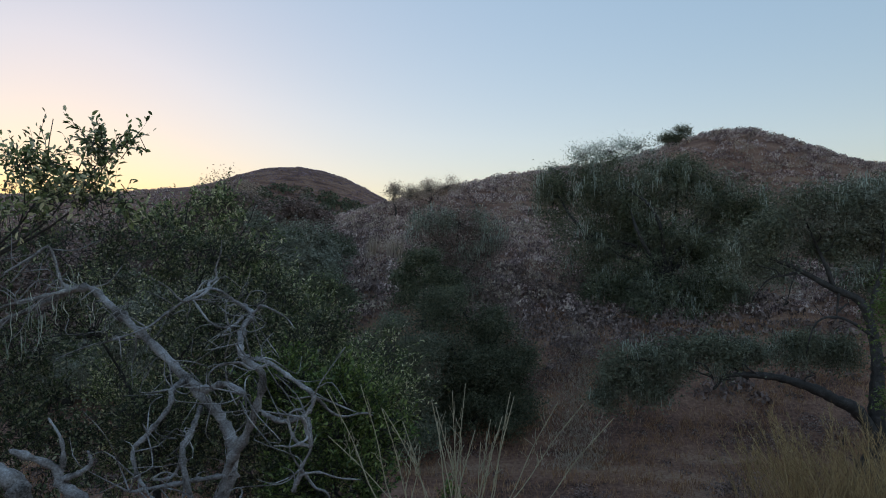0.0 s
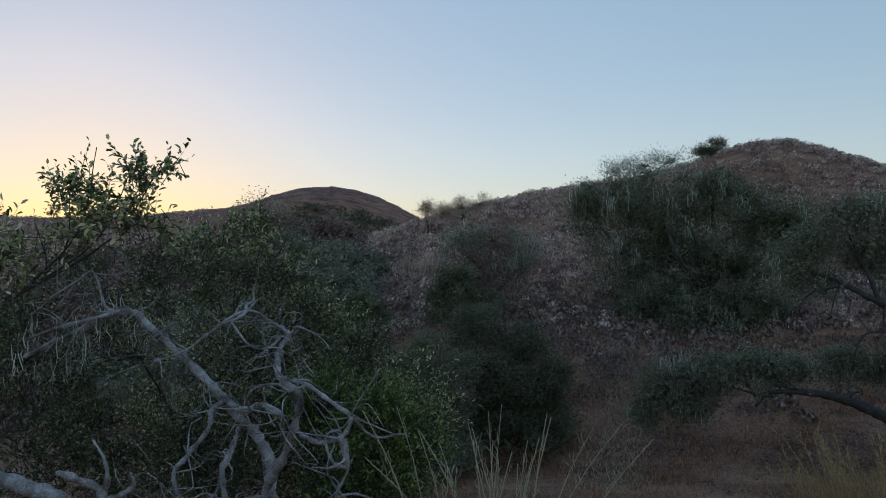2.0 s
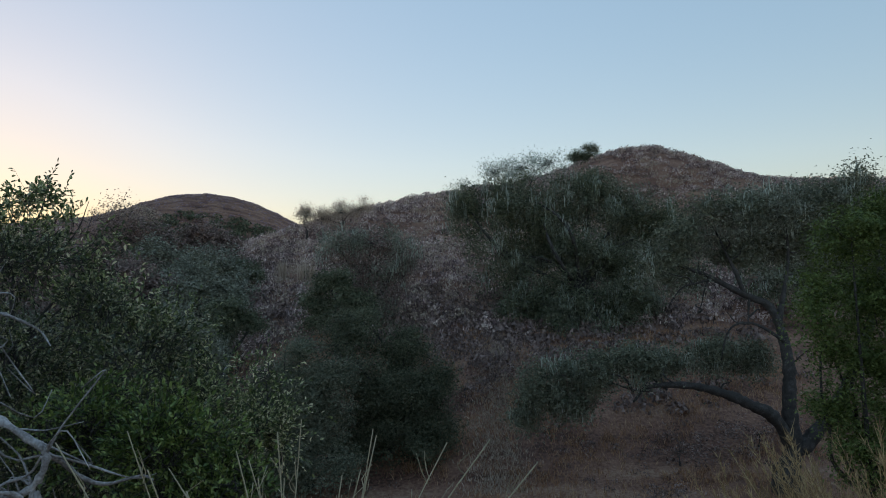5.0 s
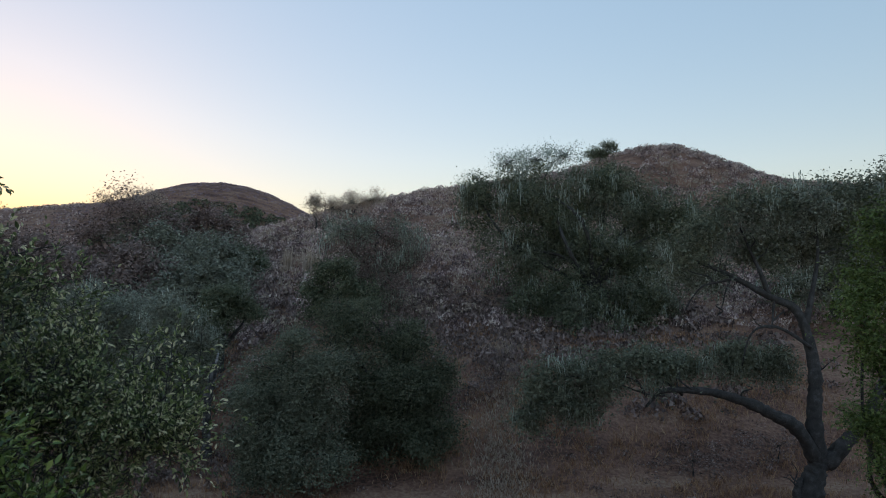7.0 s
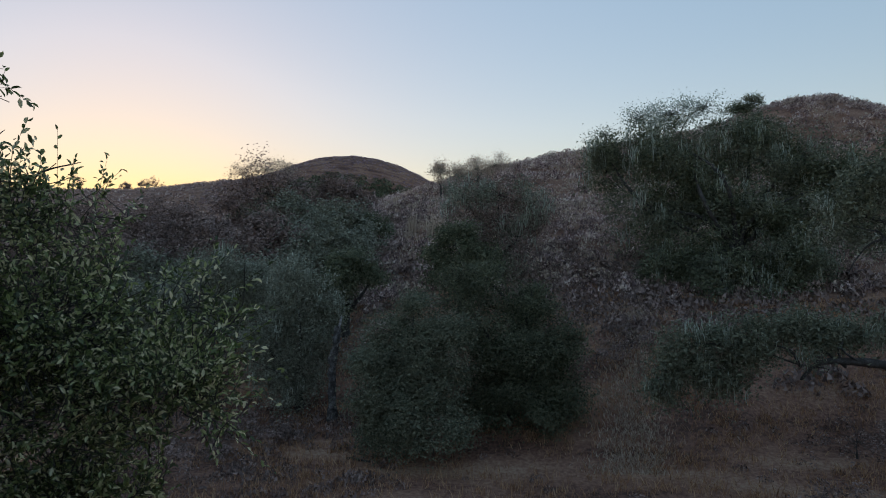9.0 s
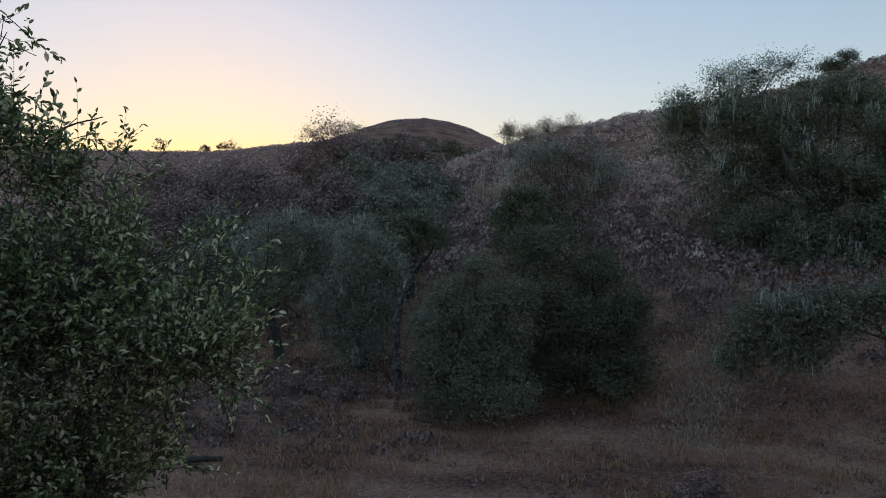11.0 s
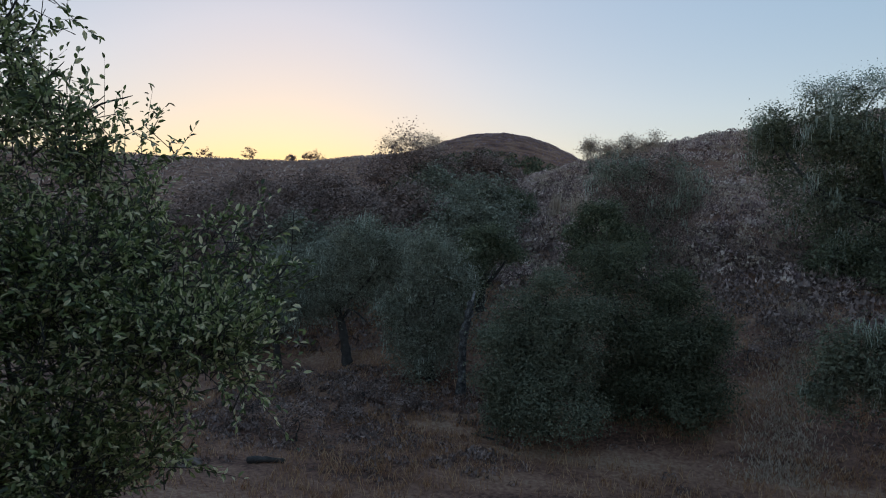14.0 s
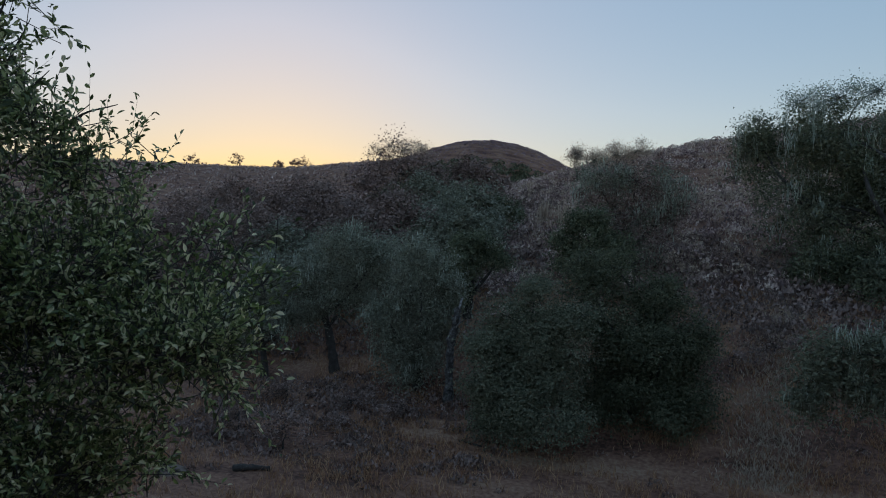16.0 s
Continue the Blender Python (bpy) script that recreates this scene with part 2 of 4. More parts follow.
def sprigs(parent, blobs, count, mat, leaf=0.055, long=0.3, each=13, rise=0.35, inner=(0.25, 0.95), label=""):
    """Leafy twigs growing out of lumps (x, y, z, rx, ry, rz): thin stems with leaves set alternately along them."""
    blobs = np.asarray(blobs, float)
    area = (blobs[:, 3] * blobs[:, 4] * blobs[:, 5]) ** (2 / 3)
    bunch = max(4, count // 9)
    b = blobs[rng.choice(len(blobs), bunch, p=area / area.sum())]
    out = unit(rng.normal(size=(bunch, 3)) + [0, 0, 0.15])
    heart = b[:, :3] + out * b[:, 3:] * rng.uniform(*inner, bunch)[:, None]
    pick = rng.integers(0, bunch, count)
    way = unit(out[pick] + 0.5 * rng.normal(size=(count, 3)))
    root = heart[pick] + 0.32 * long * rng.normal(size=(count, 3))
    go = unit(way + [0, 0, rise] + 0.55 * rng.normal(size=(count, 3)))
    bend = 0.35 * rng.normal(size=(count, 3)) + [0, 0, 0.12]
    reach = long * rng.uniform(0.45, 1.35, count)[:, None]
    def spot(u):
        return root + reach * (go * u + bend * u * u)
    at, along, facing = [], [], []
    side = unit(np.cross(go, rng.normal(size=(count, 3))))
    other = np.cross(go, side)
    for k in range(each):
        u = 0.12 + 0.88 * k / (each - 1)
        out = side * math.cos(2.4 * k) + other * math.sin(2.4 * k)
        at.append(spot(u) + 0.008 * rng.normal(size=(count, 3)))
        d = unit(go * (0.45 + 0.6 * u) + out * (1.05 - 0.6 * u) + 0.3 * rng.normal(size=(count, 3)))
        along.append(d)
        facing.append(unit(np.cross(d, np.cross([0.1, 0.05, 1.0], d)) + 0.55 * rng.normal(size=(count, 3))))
    at, along, facing = np.vstack(at), np.vstack(along), np.vstack(facing)
    facing = unit(facing - along * (facing * along).sum(1, keepdims=True))
    part("foliage", leaf_mesh("foliage", at, facing, leaf, mat, True, 0.21, along), parent, label)
    rows = [spot(u) + thick * w for u, thick in ((-0.5, 0.005), (0.3, 0.0035), (1.0, 0.0012)) for w in (side, -0.5 * side + 0.87 * other, -0.5 * side - 0.87 * other)]
    v = np.stack(rows, 1).reshape(-1, 3)
    k = np.arange(count)[:, None] * 9
    f = np.vstack([k + np.array([[r + i, r + (i + 1) % 3, r + 3 + (i + 1) % 3, r + 3 + i]]) for r in (0, 3) for i in range(3)])
    part("branchwork", mesh_of("branchwork", v, f, M_BARK), parent)


def crown_points(blobs, count, clump, per=14, shell=0.55, ragged=0.28, wild=0.4, pad=(0.28, 0.52), pads_each=24, warp=1.4):
    """Leaf places in tufts on and in lumps (x, y, z, rx, ry, rz), with an uneven outline."""
    blobs = np.asarray(blobs, float)
    # each lump breaks up into smaller pads of leaves
    pads = []
    for i, b in enumerate(blobs):
        k = pads_each
        w = unit(rng.normal(size=(k, 3)) + [0, 0, 0.25])
        c = b[:3] + w * b[3:] * rng.uniform(0.5, 0.8, k)[:, None]
        r = b[3:] * rng.uniform(*pad, k)[:, None] * [1, 1, 0.8]
        pads.append(np.hstack([c, r]))
    blobs = np.vstack(pads)
    area = (blobs[:, 3] * blobs[:, 4] * blobs[:, 5]) ** (2 / 3)
    tufts = max(8, count // per)
    which = rng.choice(len(blobs), tufts, p=area / area.sum())
    way = unit(rng.normal(size=(tufts, 3)))
    bumps = np.array([noise.noise(Vector(w * 2.2) + Vector((i * 7.1, 0, 0))) for w, i in zip(way, which)])
    far = (shell + (1 - shell) * rng.uniform(0, 1, tufts) ** 0.6) * (1 + ragged * bumps + 0.12 * rng.normal(size=tufts))
    mid = blobs[which, :3] + way * far[:, None] * blobs[which, 3:]
    # the lumps pushed out of round, coarse and fine
    reach = float(np.mean(blobs[:, 3]))
    bent = np.array([noise.noise_vector(Vector(q) * (0.55 / reach)) * 0.75 + noise.noise_vector(Vector(q) * (1.5 / reach)) * 0.4 for q in mid])
    mid = mid + reach * warp * bent
    at = np.repeat(mid, per, 0) + clump * rng.normal(size=(tufts * per, 3)) * [1, 1, 0.7]
    facing = unit(np.repeat(way, per, 0) * 0.6 + [0, 0, 0.75] + wild * rng.normal(size=(tufts * per, 3)))
    return at, facing, mid, way


def strands(name, at, length, width, mat):
    """Hanging lichen: ragged slim ribbons in three pieces."""
    n = len(at)
    turn = rng.uniform(0, 6.3, n)
    side = np.stack([np.cos(turn), np.sin(turn), np.zeros(n)], 1) * width
    long = length * rng.uniform(0.4, 1.3, n)
    rows = []
    for u, w in ((0, 0.5), (0.35, 1.0), (0.7, 0.7), (1, 0.1)):
        mid = at - np.stack([0 * long, 0 * long, long * u], 1) + 0.06 * length * rng.normal(size=(n, 3))
        rows += [mid - side * w, mid + side * w]
    v = np.stack(rows, 1)
    k = np.arange(n)[:, None] * 8
    f = np.vstack([k + np.array([[a, a + 1, a + 3, a + 2]]) for a in (0, 2, 4)])
    return mesh_of(name, v.reshape(-1, 3), f, mat)


def blades(at, height, width, lean):
    """Grass blades: slim bent triangles in two pieces. Gives vertices and triangles."""
    n = len(at)
    turn = rng.uniform(0, 6.3, n)
    side = np.stack([np.cos(turn), np.sin(turn), 0 * turn], 1) * (width * rng.uniform(0.6, 1.4, n))[:, None]
    tip = np.stack([rng.normal(size=n) * lean, rng.normal(size=n) * lean, np.ones(n)], 1) * (height * rng.uniform(0.5, 1.3, n))[:, None]
    v = np.stack([at - side, at + side, at + tip * [0.4, 0.4, 0.6] - side * 0.7, at + tip * [0.4, 0.4, 0.6] + side * 0.7, at + tip], 1)
    k = np.arange(n)[:, None] * 5
    f = np.vstack([k + np.array([t]) for t in ((0, 1, 3), (0, 3, 2), (2, 3, 4))])
    return v.reshape(-1, 3), f


# ---- the lie of the land ----
NEAR = ([-60, -20, -4, 0, 2.5, 4.5, 6.8, 9, 14, 19, 24, 28, 32], [5, 2.4, 0.5, 0.1, 0.0, -0.45, -1.35, -2.9, -5.8, -8.4, -10.3, -11, -11.2])
FAR = ([30, 38, 42, 48, 54, 60, 77, 101, 130, 160], [0, 0.2, 0.8, 3.4, 6.0, 7.8, 12.4, 17.2, 27.5, 40])
CREST = ([-90, -60, -40, -24, -10, 2, 12, 28, 40, 54, 66, 86, 102, 140, 300], [-2, 0, 2.5, 5.0, 9.6, 12.8, 15.8, 18.2, 18.8, 19.0, 18.8, 18.6, 18.6, 17, 14])


def ground_height(x, y):
    x, y = np.asarray(x, float), np.asarray(y, float)
    near = np.interp(y, *NEAR)
    u = y - 0.45 * np.maximum(0, -x) * np.clip((y - 20) / 30, 0, 1)
    rise = np.interp(u, *FAR) - 11
    crest = np.interp(x, *CREST)
    crest = crest - 0.16 * np.maximum(0, y - 138) * np.exp(-np.maximum(0, y - 138) / 260)
    gap = np.clip(0.5 + 0.5 * (crest - rise) / 4.0, 0, 1)
    slope = crest * (1 - gap) + rise * gap - 4.0 * gap * (1 - gap)
    z = near + np.maximum(slope, -11) + 11.1
    r = np.hypot(x, y)
    dome = np.hypot((x + 59) / 1.02, y - 300)
    z = z + np.clip((y - 150) / 80, 0, 1) * (8 - z) * 0.9 * (x < 400)
    z = z + 7.4 * np.exp(-((x - 56) / 16.5) ** 2 - ((y - 130) / 22) ** 2)
    z = z + 24.4 * np.exp(-(dome / 42) ** 2.4)
    z = z + 8.0 * np.exp(-((x + 122) / 36) ** 2 - ((y - 312) / 42) ** 2)
    west = np.clip((40 - x) / 120, 0, 1)
    z = z + west * np.clip(y / 120, 0, 1) * 21.5 * np.exp(-((r - 395) / 85) ** 2)
    return z


_rows = 330
_s = np.linspace(-1, 1, _rows)
_gx, _gy = np.meshgrid(22 * np.sinh(5.6 * _s), 25 + 22 * np.sinh(5.6 * _s), indexing="xy")
_gz = ground_height(_gx, _gy)
# the angles of the profile rounded off, then small lumps
for _ in range(3):
    _gz[1:-1, 1:-1] = (_gz[1:-1, 1:-1] * 2 + _gz[:-2, 1:-1] + _gz[2:, 1:-1] + _gz[1:-1, :-2] + _gz[1:-1, 2:]) / 6
_lump = np.array([noise.fractal(Vector((a * 0.22, b * 0.22, 0)), 0.9, 2.1, 4) for a, b in zip(_gx.ravel(), _gy.ravel())]).reshape(_gx.shape)
_gz += 0.16 * _lump * np.clip((_gy - 8) / 10, 0.15, 1) * (1 + np.clip((_gy - 60) / 60, 0, 2.5))
_i, _j = np.meshgrid(np.arange(_rows - 1), np.arange(_rows - 1), indexing="ij")
_a = _i * _rows + _j
ground = new("ground", mesh_of("ground", np.stack([_gx, _gy, _gz], -1).reshape(-1, 3),
                               np.stack([_a, _a + 1, _a + _rows + 1, _a + _rows], -1).reshape(-1, 4), M_GROUND, smooth=True))
tagged(ground, "dry brown valley and hills of soil and grass", "ground", kind="structure")


def on_ground(x, y, sink=0.0):
    """The height of the built ground under (x, y)."""
    x, y = np.asarray(x, float), np.asarray(y, float)
    fi = (np.arcsinh((y - 25) / 22) / 5.6 + 1) / 2 * (_rows - 1)
    fj = (np.arcsinh(x / 22) / 5.6 + 1) / 2 * (_rows - 1)
    i, j = np.clip(fi.astype(int), 0, _rows - 2), np.clip(fj.astype(int), 0, _rows - 2)
    a, b = fi - i, fj - j
    return (_gz[i, j] * (1 - a) * (1 - b) + _gz[i + 1, j] * a * (1 - b) + _gz[i, j + 1] * (1 - a) * b + _gz[i + 1, j + 1] * a * b) - sink


# ---- trees ----


def oak(name, base, blobs, leaves, size, mat, label, category="tree", trunk=0.35, lichen=0, limbs=True, group="", bark=M_BARK, clump=0.5, per=14, shell=0.5, oval=False, twigs=40, ragged=0.28, fork=0.45, top=None, second=None, droop=0.0, hang=3.2, pad=(0.26, 0.6), pads=34):
    """A tree: a trunk, a limb to each lump of the crown with twigs, the foliage, and hanging lichen."""
    x, y = base[:2]
    z = float(on_ground(x, y)) - 0.15 if len(base) < 3 else base[2]
    o = np.array([x, y, z])
    t = thing(name, o, label, category, group)
    bl = np.array(blobs, float)
    bl[:, :3] -= o
    mid = bl[:, :3].mean(0)
    head = np.array(top, float) - o if top is not None else np.array([mid[0] * 0.35, mid[1] * 0.35, max(0.4, mid[2] * fork)])
    part("trunk", tube_mesh("trunk", [([(0, 0, -0.1), head * [0.25, 0.25, 0.35] + rng.normal(size=3) * trunk * 0.2, head * [0.6, 0.6, 0.72], head], trunk * 1.5, trunk * 0.75, 12, 7, 0.06, 0.12)], bark), t)
    at, facing, tufts, way = crown_points(bl, leaves, clump, per, shell, ragged, 0.95 if oval else 0.4, (0.16, 0.34) if oval else pad, pads)
    if droop:
        fall = np.repeat(rng.exponential(droop, len(tufts)), per) * rng.uniform(0, 1, len(at))
        at[:, 2] -= fall
        facing = unit(facing + np.outer(fall, [0, 0, -0.5]) + 0.3 * rng.normal(size=facing.shape))
    if limbs:
        for b in bl:
            end = b[:3] + [0, 0, 0.2 * b[5]]
            half = head * 0.5 + end * 0.5 + rng.normal(size=3) * 0.12 * np.linalg.norm(end - head)
            part("limb", tube_mesh("limb", [([head * 0.97, half, end], trunk * 0.6, trunk * 0.15, 7)], bark), t)
        pick = rng.choice(len(tufts), min(twigs, len(tufts)), replace=False)
        runs = []
        for k in pick:
            b = bl[np.argmin(np.linalg.norm(bl[:, :3] - tufts[k], axis=1))]
            m = b[:3] * 0.5 + tufts[k] * 0.5 + rng.normal(size=3) * 0.08 * b[3]
            runs.append(([b[:3], m, tufts[k] + (tufts[k] - m) * 0.15], trunk * 0.14, trunk * 0.03, 4, 3))
        if runs:
            part("branchwork", tube_mesh("branchwork", runs, bark), t)
    if second is None:
        part("foliage", leaf_mesh("foliage", at, facing, size, mat, oval), t)
    else:
        pale = np.repeat(np.array([noise.noise(Vector(q * 0.45)) for q in tufts]) > 0.02, per)
        part("foliage", leaf_mesh("foliage", at[~pale], facing[~pale], size, mat, oval), t)
        part("foliage", leaf_mesh("foliage", at[pale], facing[pale], size, second, oval), t, "paler lichen-dusted foliage")
    if lichen:
        low = tufts[rng.choice(len(tufts), lichen // 4)]
        low = np.repeat(low, 24, 0) + size * 1.3 * rng.normal(size=(len(low) * 24, 3)) * [1, 1, 1.6]
        part("lichen", strands("lichen", low, size * hang * 0.6, size * 0.22, M_LICHEN_AND_BACKLIT), t, "pale hanging lichen")
    return t


# big live oak on the far slope, hung with lichen
oak("live_oak", (19.5, 61.0), [(10.5, 66.0, 6.6, 2.2, 1.6, 2.6), (14.7, 65.0, 8.1, 3.0, 1.8, 2.3), (16.6, 63.0, 5.7, 3.9, 2.3, 2.9), (21.8, 65.0, 7.8, 3.4, 2.0, 2.6), (25.1, 63.0, 6.0, 3.5, 2.1, 2.7), (28.1, 63.0, 4.3, 2.3, 1.5, 2.5),
     (13.4, 63.0, 2.1, 3.0, 1.8, 2.9), (17.8, 62.0, 1.5, 3.8, 2.3, 3.2), (22.7, 62.0, 1.6, 3.8, 2.3, 3.2), (26.6, 63.0, 1.5, 2.3, 1.6, 2.7), (15.6, 60.0, -1.8, 2.7, 1.6, 2.3), (19.2, 59.0, -2.8, 3.6, 2.2, 2.5),
     (23.1, 60.0, -2.0, 2.4, 1.5, 2.3), (17.2, 58.0, -4.4, 2.3, 1.4, 1.1), (20.4, 58.0, -4.6, 2.1, 1.2, 1.1), (18.8, 57.5, -5.2, 2.6, 1.4, 0.9)], 150000, 0.19, M_LEAF_OAK,
    "large dark green live oak hung with pale lichen", trunk=0.38, second=M_LEAF_MID, lichen=900, clump=0.42, twigs=90, droop=0.45, hang=6.5, pad=(0.3, 0.75))
# the crown's backlit paleness against the sky is put into the leaf colour
oak("pale_oak", (16.5, 71), [(16.2, 68.0, 11.0, 3.7, 1.8, 1.5), (19.1, 68.0, 11.5, 1.8, 0.9, 1.1), (10.6, 68.0, 9.3, 1.3, 0.6, 0.7), (13.4, 68.0, 10.5, 1.5, 0.8, 1.0)], 6500, 0.13, M_LICHEN_AND_BACKLIT,
    "oak crown against the sky with its backlit paleness painted in", trunk=0.14, clump=0.4, shell=0.1, twigs=200, ragged=0.6, pad=(0.25, 0.5))
# wide oak with a long low limb, its forked trunk on the valley floor
wide = oak("live_oak", (22.1, 36.4), [(16.5, 38.5, 1.2, 1.2, 0.9, 1.2), (17.9, 38.5, 2.5, 1.6, 1.1, 1.5), (19.7, 38.5, 3.4, 1.8, 1.3, 1.5), (21.9, 38.5, 4.1, 1.8, 1.3, 1.5), (24.2, 38.5, 4.1, 1.9, 1.3, 1.6), (26.7, 38.5, 4.4, 2.0, 1.4, 1.7),
     (29.1, 38.5, 4.0, 2.3, 1.6, 2.3), (21.3, 39.5, 1.9, 2.0, 1.4, 1.1), (24.4, 39.5, 2.2, 2.2, 1.5, 1.6), (27.3, 39.5, 1.9, 2.0, 1.4, 1.9), (30.2, 39.5, 0.7, 2.0, 1.6, 2.3), (18.2, 38.5, 0.4, 1.4, 1.0, 0.8)],
           62000, 0.15, M_LEAF_GREY, "spreading grey-green oak with a long low limb", trunk=0.5, lichen=300, clump=0.34, twigs=110, top=(22.8, 36.4, -8.3), limbs=False, second=M_LEAF_MID, droop=0.25, hang=5.0, shell=0.3, ragged=0.45)
_o = np.array(wide.location)
for pts, r0, r1 in (([(22.7, 36.4, -8.6), (21.4, 36.1, -6.8), (20.2, 36.0, -6.15), (19.1, 36.0, -5.6), (17.4, 36.0, -5.05), (15.7, 36.0, -4.85), (14.6, 36.0, -4.95), (13.9, 36.0, -5.6)], 0.36, 0.06),
                    ([(22.8, 36.4, -8.8), (22.5, 36.4, -6.7), (22.65, 36.5, -5.05), (22.7, 36.7, -3.7), (22.5, 37.0, -2.1), (22.1, 37.3, -1.1), (21.0, 37.6, -0.55), (19.0, 38.0, 0.6), (17.6, 38.3, 1.2)], 0.4, 0.08),
                    ([(23.0, 36.4, -8.7), (23.9, 36.2, -7.65), (24.8, 36.0, -6.5), (25.7, 36.0, -5.0), (27.4, 36.6, -2.6), (28.9, 37.5, 0.7), (29.2, 38.2, 2.6)], 0.42, 0.1),
                    ([(21.6, 36.4, -10.6), (21.5, 36.3, -9.9), (21.7, 36.3, -9.3)], 0.26, 0.12),
                    ([(21.0, 37.6, -0.55), (20.7, 37.8, 0.6), (20.4, 38.2, 1.7), (20.0, 38.5, 3.0)], 0.14, 0.03),
                    ([(22.5, 37.0, -2.1), (23.2, 37.4, -0.2), (23.9, 38.0, 1.7), (24.1, 38.5, 3.6)], 0.17, 0.03),
                    ([(28.2, 37.0, -1.0), (27.2, 37.8, 1.2), (26.8, 38.4, 3.4)], 0.14, 0.03),
                    ([(19.4, 37.8, 0.4), (18.4, 37.6, 0.2), (17.5, 37.5, 0.0), (16.9, 37.5, -0.6), (16.5, 37.5, -1.3)], 0.07, 0.015),
                    ([(19.2, 37.9, 0.5), (18.7, 37.6, -0.3), (18.5, 37.5, -0.9), (18.2, 37.5, -1.5)], 0.05, 0.015),
                    ([(22.5, 36.6, -3.0), (21.6, 36.9, -2.3), (20.8, 37.0, -2.0), (20.0, 37.0, -2.1), (19.5, 37.0, -2.7), (19.2, 37.0, -3.9)], 0.09, 0.03),
                    ([(21.2, 37.5, -0.7), (21.0, 37.3, -1.5), (20.9, 37.2, -2.0)], 0.07, 0.03)):
    part("limb", tube_mesh("limb", [(np.array(pts) - _o, r0, r1, 12, 7, 0.07, 0.1)], M_BARK), wide)
    for q in range(3 if r0 > 0.1 else 1):
        a = spline(np.array(pts) - _o, 6)[rng.integers(8, 6 * (len(pts) - 1))]
        go = unit(rng.normal(size=3) * [1, 0.6, 0.3] + [0, 0, 0.7]) * rng.uniform(0.5, 1.2)
        part("branch", tube_mesh("branch", [([a, a + go * 0.5 + rng.normal(size=3) * 0.15, a + go, a + go * 1.35 + rng.normal(size=3) * 0.25], 0.055, 0.012, 6)], M_BARK), wide)
LOW = np.array([(9.5, 36.5, -4.4, 1.3, 0.9, 1.3), (11.7, 36.5, -3.9, 1.5, 1.0, 1.1), (14.0, 36.5, -3.8, 1.5, 1.0, 1.1), (16.4, 37.0, -3.7, 1.3, 0.9, 0.9), (19.2, 38.0, -3.6, 1.3, 0.9, 1.0), (21.6, 38.5, -4.1, 1.2, 0.8, 1.1), (8.8, 36.5, -5.9, 0.8, 0.6, 0.9), (10.8, 36.5, -5.3, 1.3, 0.9, 0.8)])
at, fc, tf, wy = crown_points(LOW - [*_o, 0, 0, 0], 36000, 0.34, 14, 0.1, 0.6)
at[:, 2] -= rng.exponential(0.2, len(at))
part("foliage", leaf_mesh("foliage", at, fc, 0.14, M_LEAF_MID, False), wide)
low = tf[rng.choice(len(tf), 70)]
part("lichen", strands("lichen", np.repeat(low, 20, 0) + 0.2 * rng.normal(size=(1400, 3)), 0.6, 0.022, M_LICHEN_AND_BACKLIT), wide, "pale hanging lichen")
runs = [([np.array([13.9 + k * 0.9, 36.0, -5.1]) - _o, np.array([12.6 + k * 0.8, 36.2, -4.4]) - _o + 0.3 * rng.normal(size=3), LOW[k, :3] - _o + 0.2 * rng.normal(size=3)], 0.06, 0.015, 6) for k in (0, 1, 2, 3)]
for r in runs:
    part("branch", tube_mesh("branch", [r], M_BARK), wide)

# round dense trees in front of the far slope
oak("round_oak", (-2.8, 42.0), [(-4.0, 42.5, -4.6, 1.8, 1.4, 1.6), (-2.3, 41.5, -5.9, 2.1, 1.7, 2.1), (-4.6, 41.0, -7.3, 1.4, 1.6, 2.0), (-2.4, 40.5, -8.7, 2.6, 2.1, 1.7), (-4.7, 40.5, -9.3, 1.1, 0.9, 1.0), (-3.1, 42.5, -3.1, 1.1, 0.9, 1.0), (-3.4, 42.2, -7.6, 2.2, 1.8, 2.2), (-4.9, 42.0, -5.6, 1.3, 1.2, 1.2), (-1.1, 41.8, -4.3, 1.4, 1.2, 1.1), (-4.9, 41.0, -8.4, 1.5, 1.2, 1.2)], 90000, 0.12, M_LEAF_MID,
    "dense round dusty green oak on the valley edge", trunk=0.25, clump=0.33, ragged=0.5)
oak("round_oak", (1.8, 44.4), [(-0.9, 45.0, -2.9, 1.8, 1.5, 1.8), (2.3, 45.0, -3.5, 1.5, 1.3, 1.6), (1.3, 44.0, -5.7, 2.7, 2.2, 2.4), (3.5, 44.0, -6.4, 1.9, 1.7, 2.1), (2.0, 43.0, -8.6, 2.8, 2.2, 1.5), (4.0, 43.0, -8.6, 1.1, 1.2, 1.5), (0.6, 45.5, -1.9, 1.3, 1.1, 1.0), (3.2, 45.0, -2.6, 0.9, 0.7, 0.7), (1.2, 44.6, -8.0, 2.6, 2.0, 2.2), (4.8, 44.0, -5.6, 1.1, 1.1, 1.5), (5.0, 43.4, -7.8, 1.1, 1.1, 1.5), (3.6, 44.6, -3.9, 1.1, 1.0, 1.0)], 100000, 0.12, M_LEAF_DARK,
    "dense dark green oak standing on dry grass", trunk=0.3, clump=0.33, ragged=0.5)
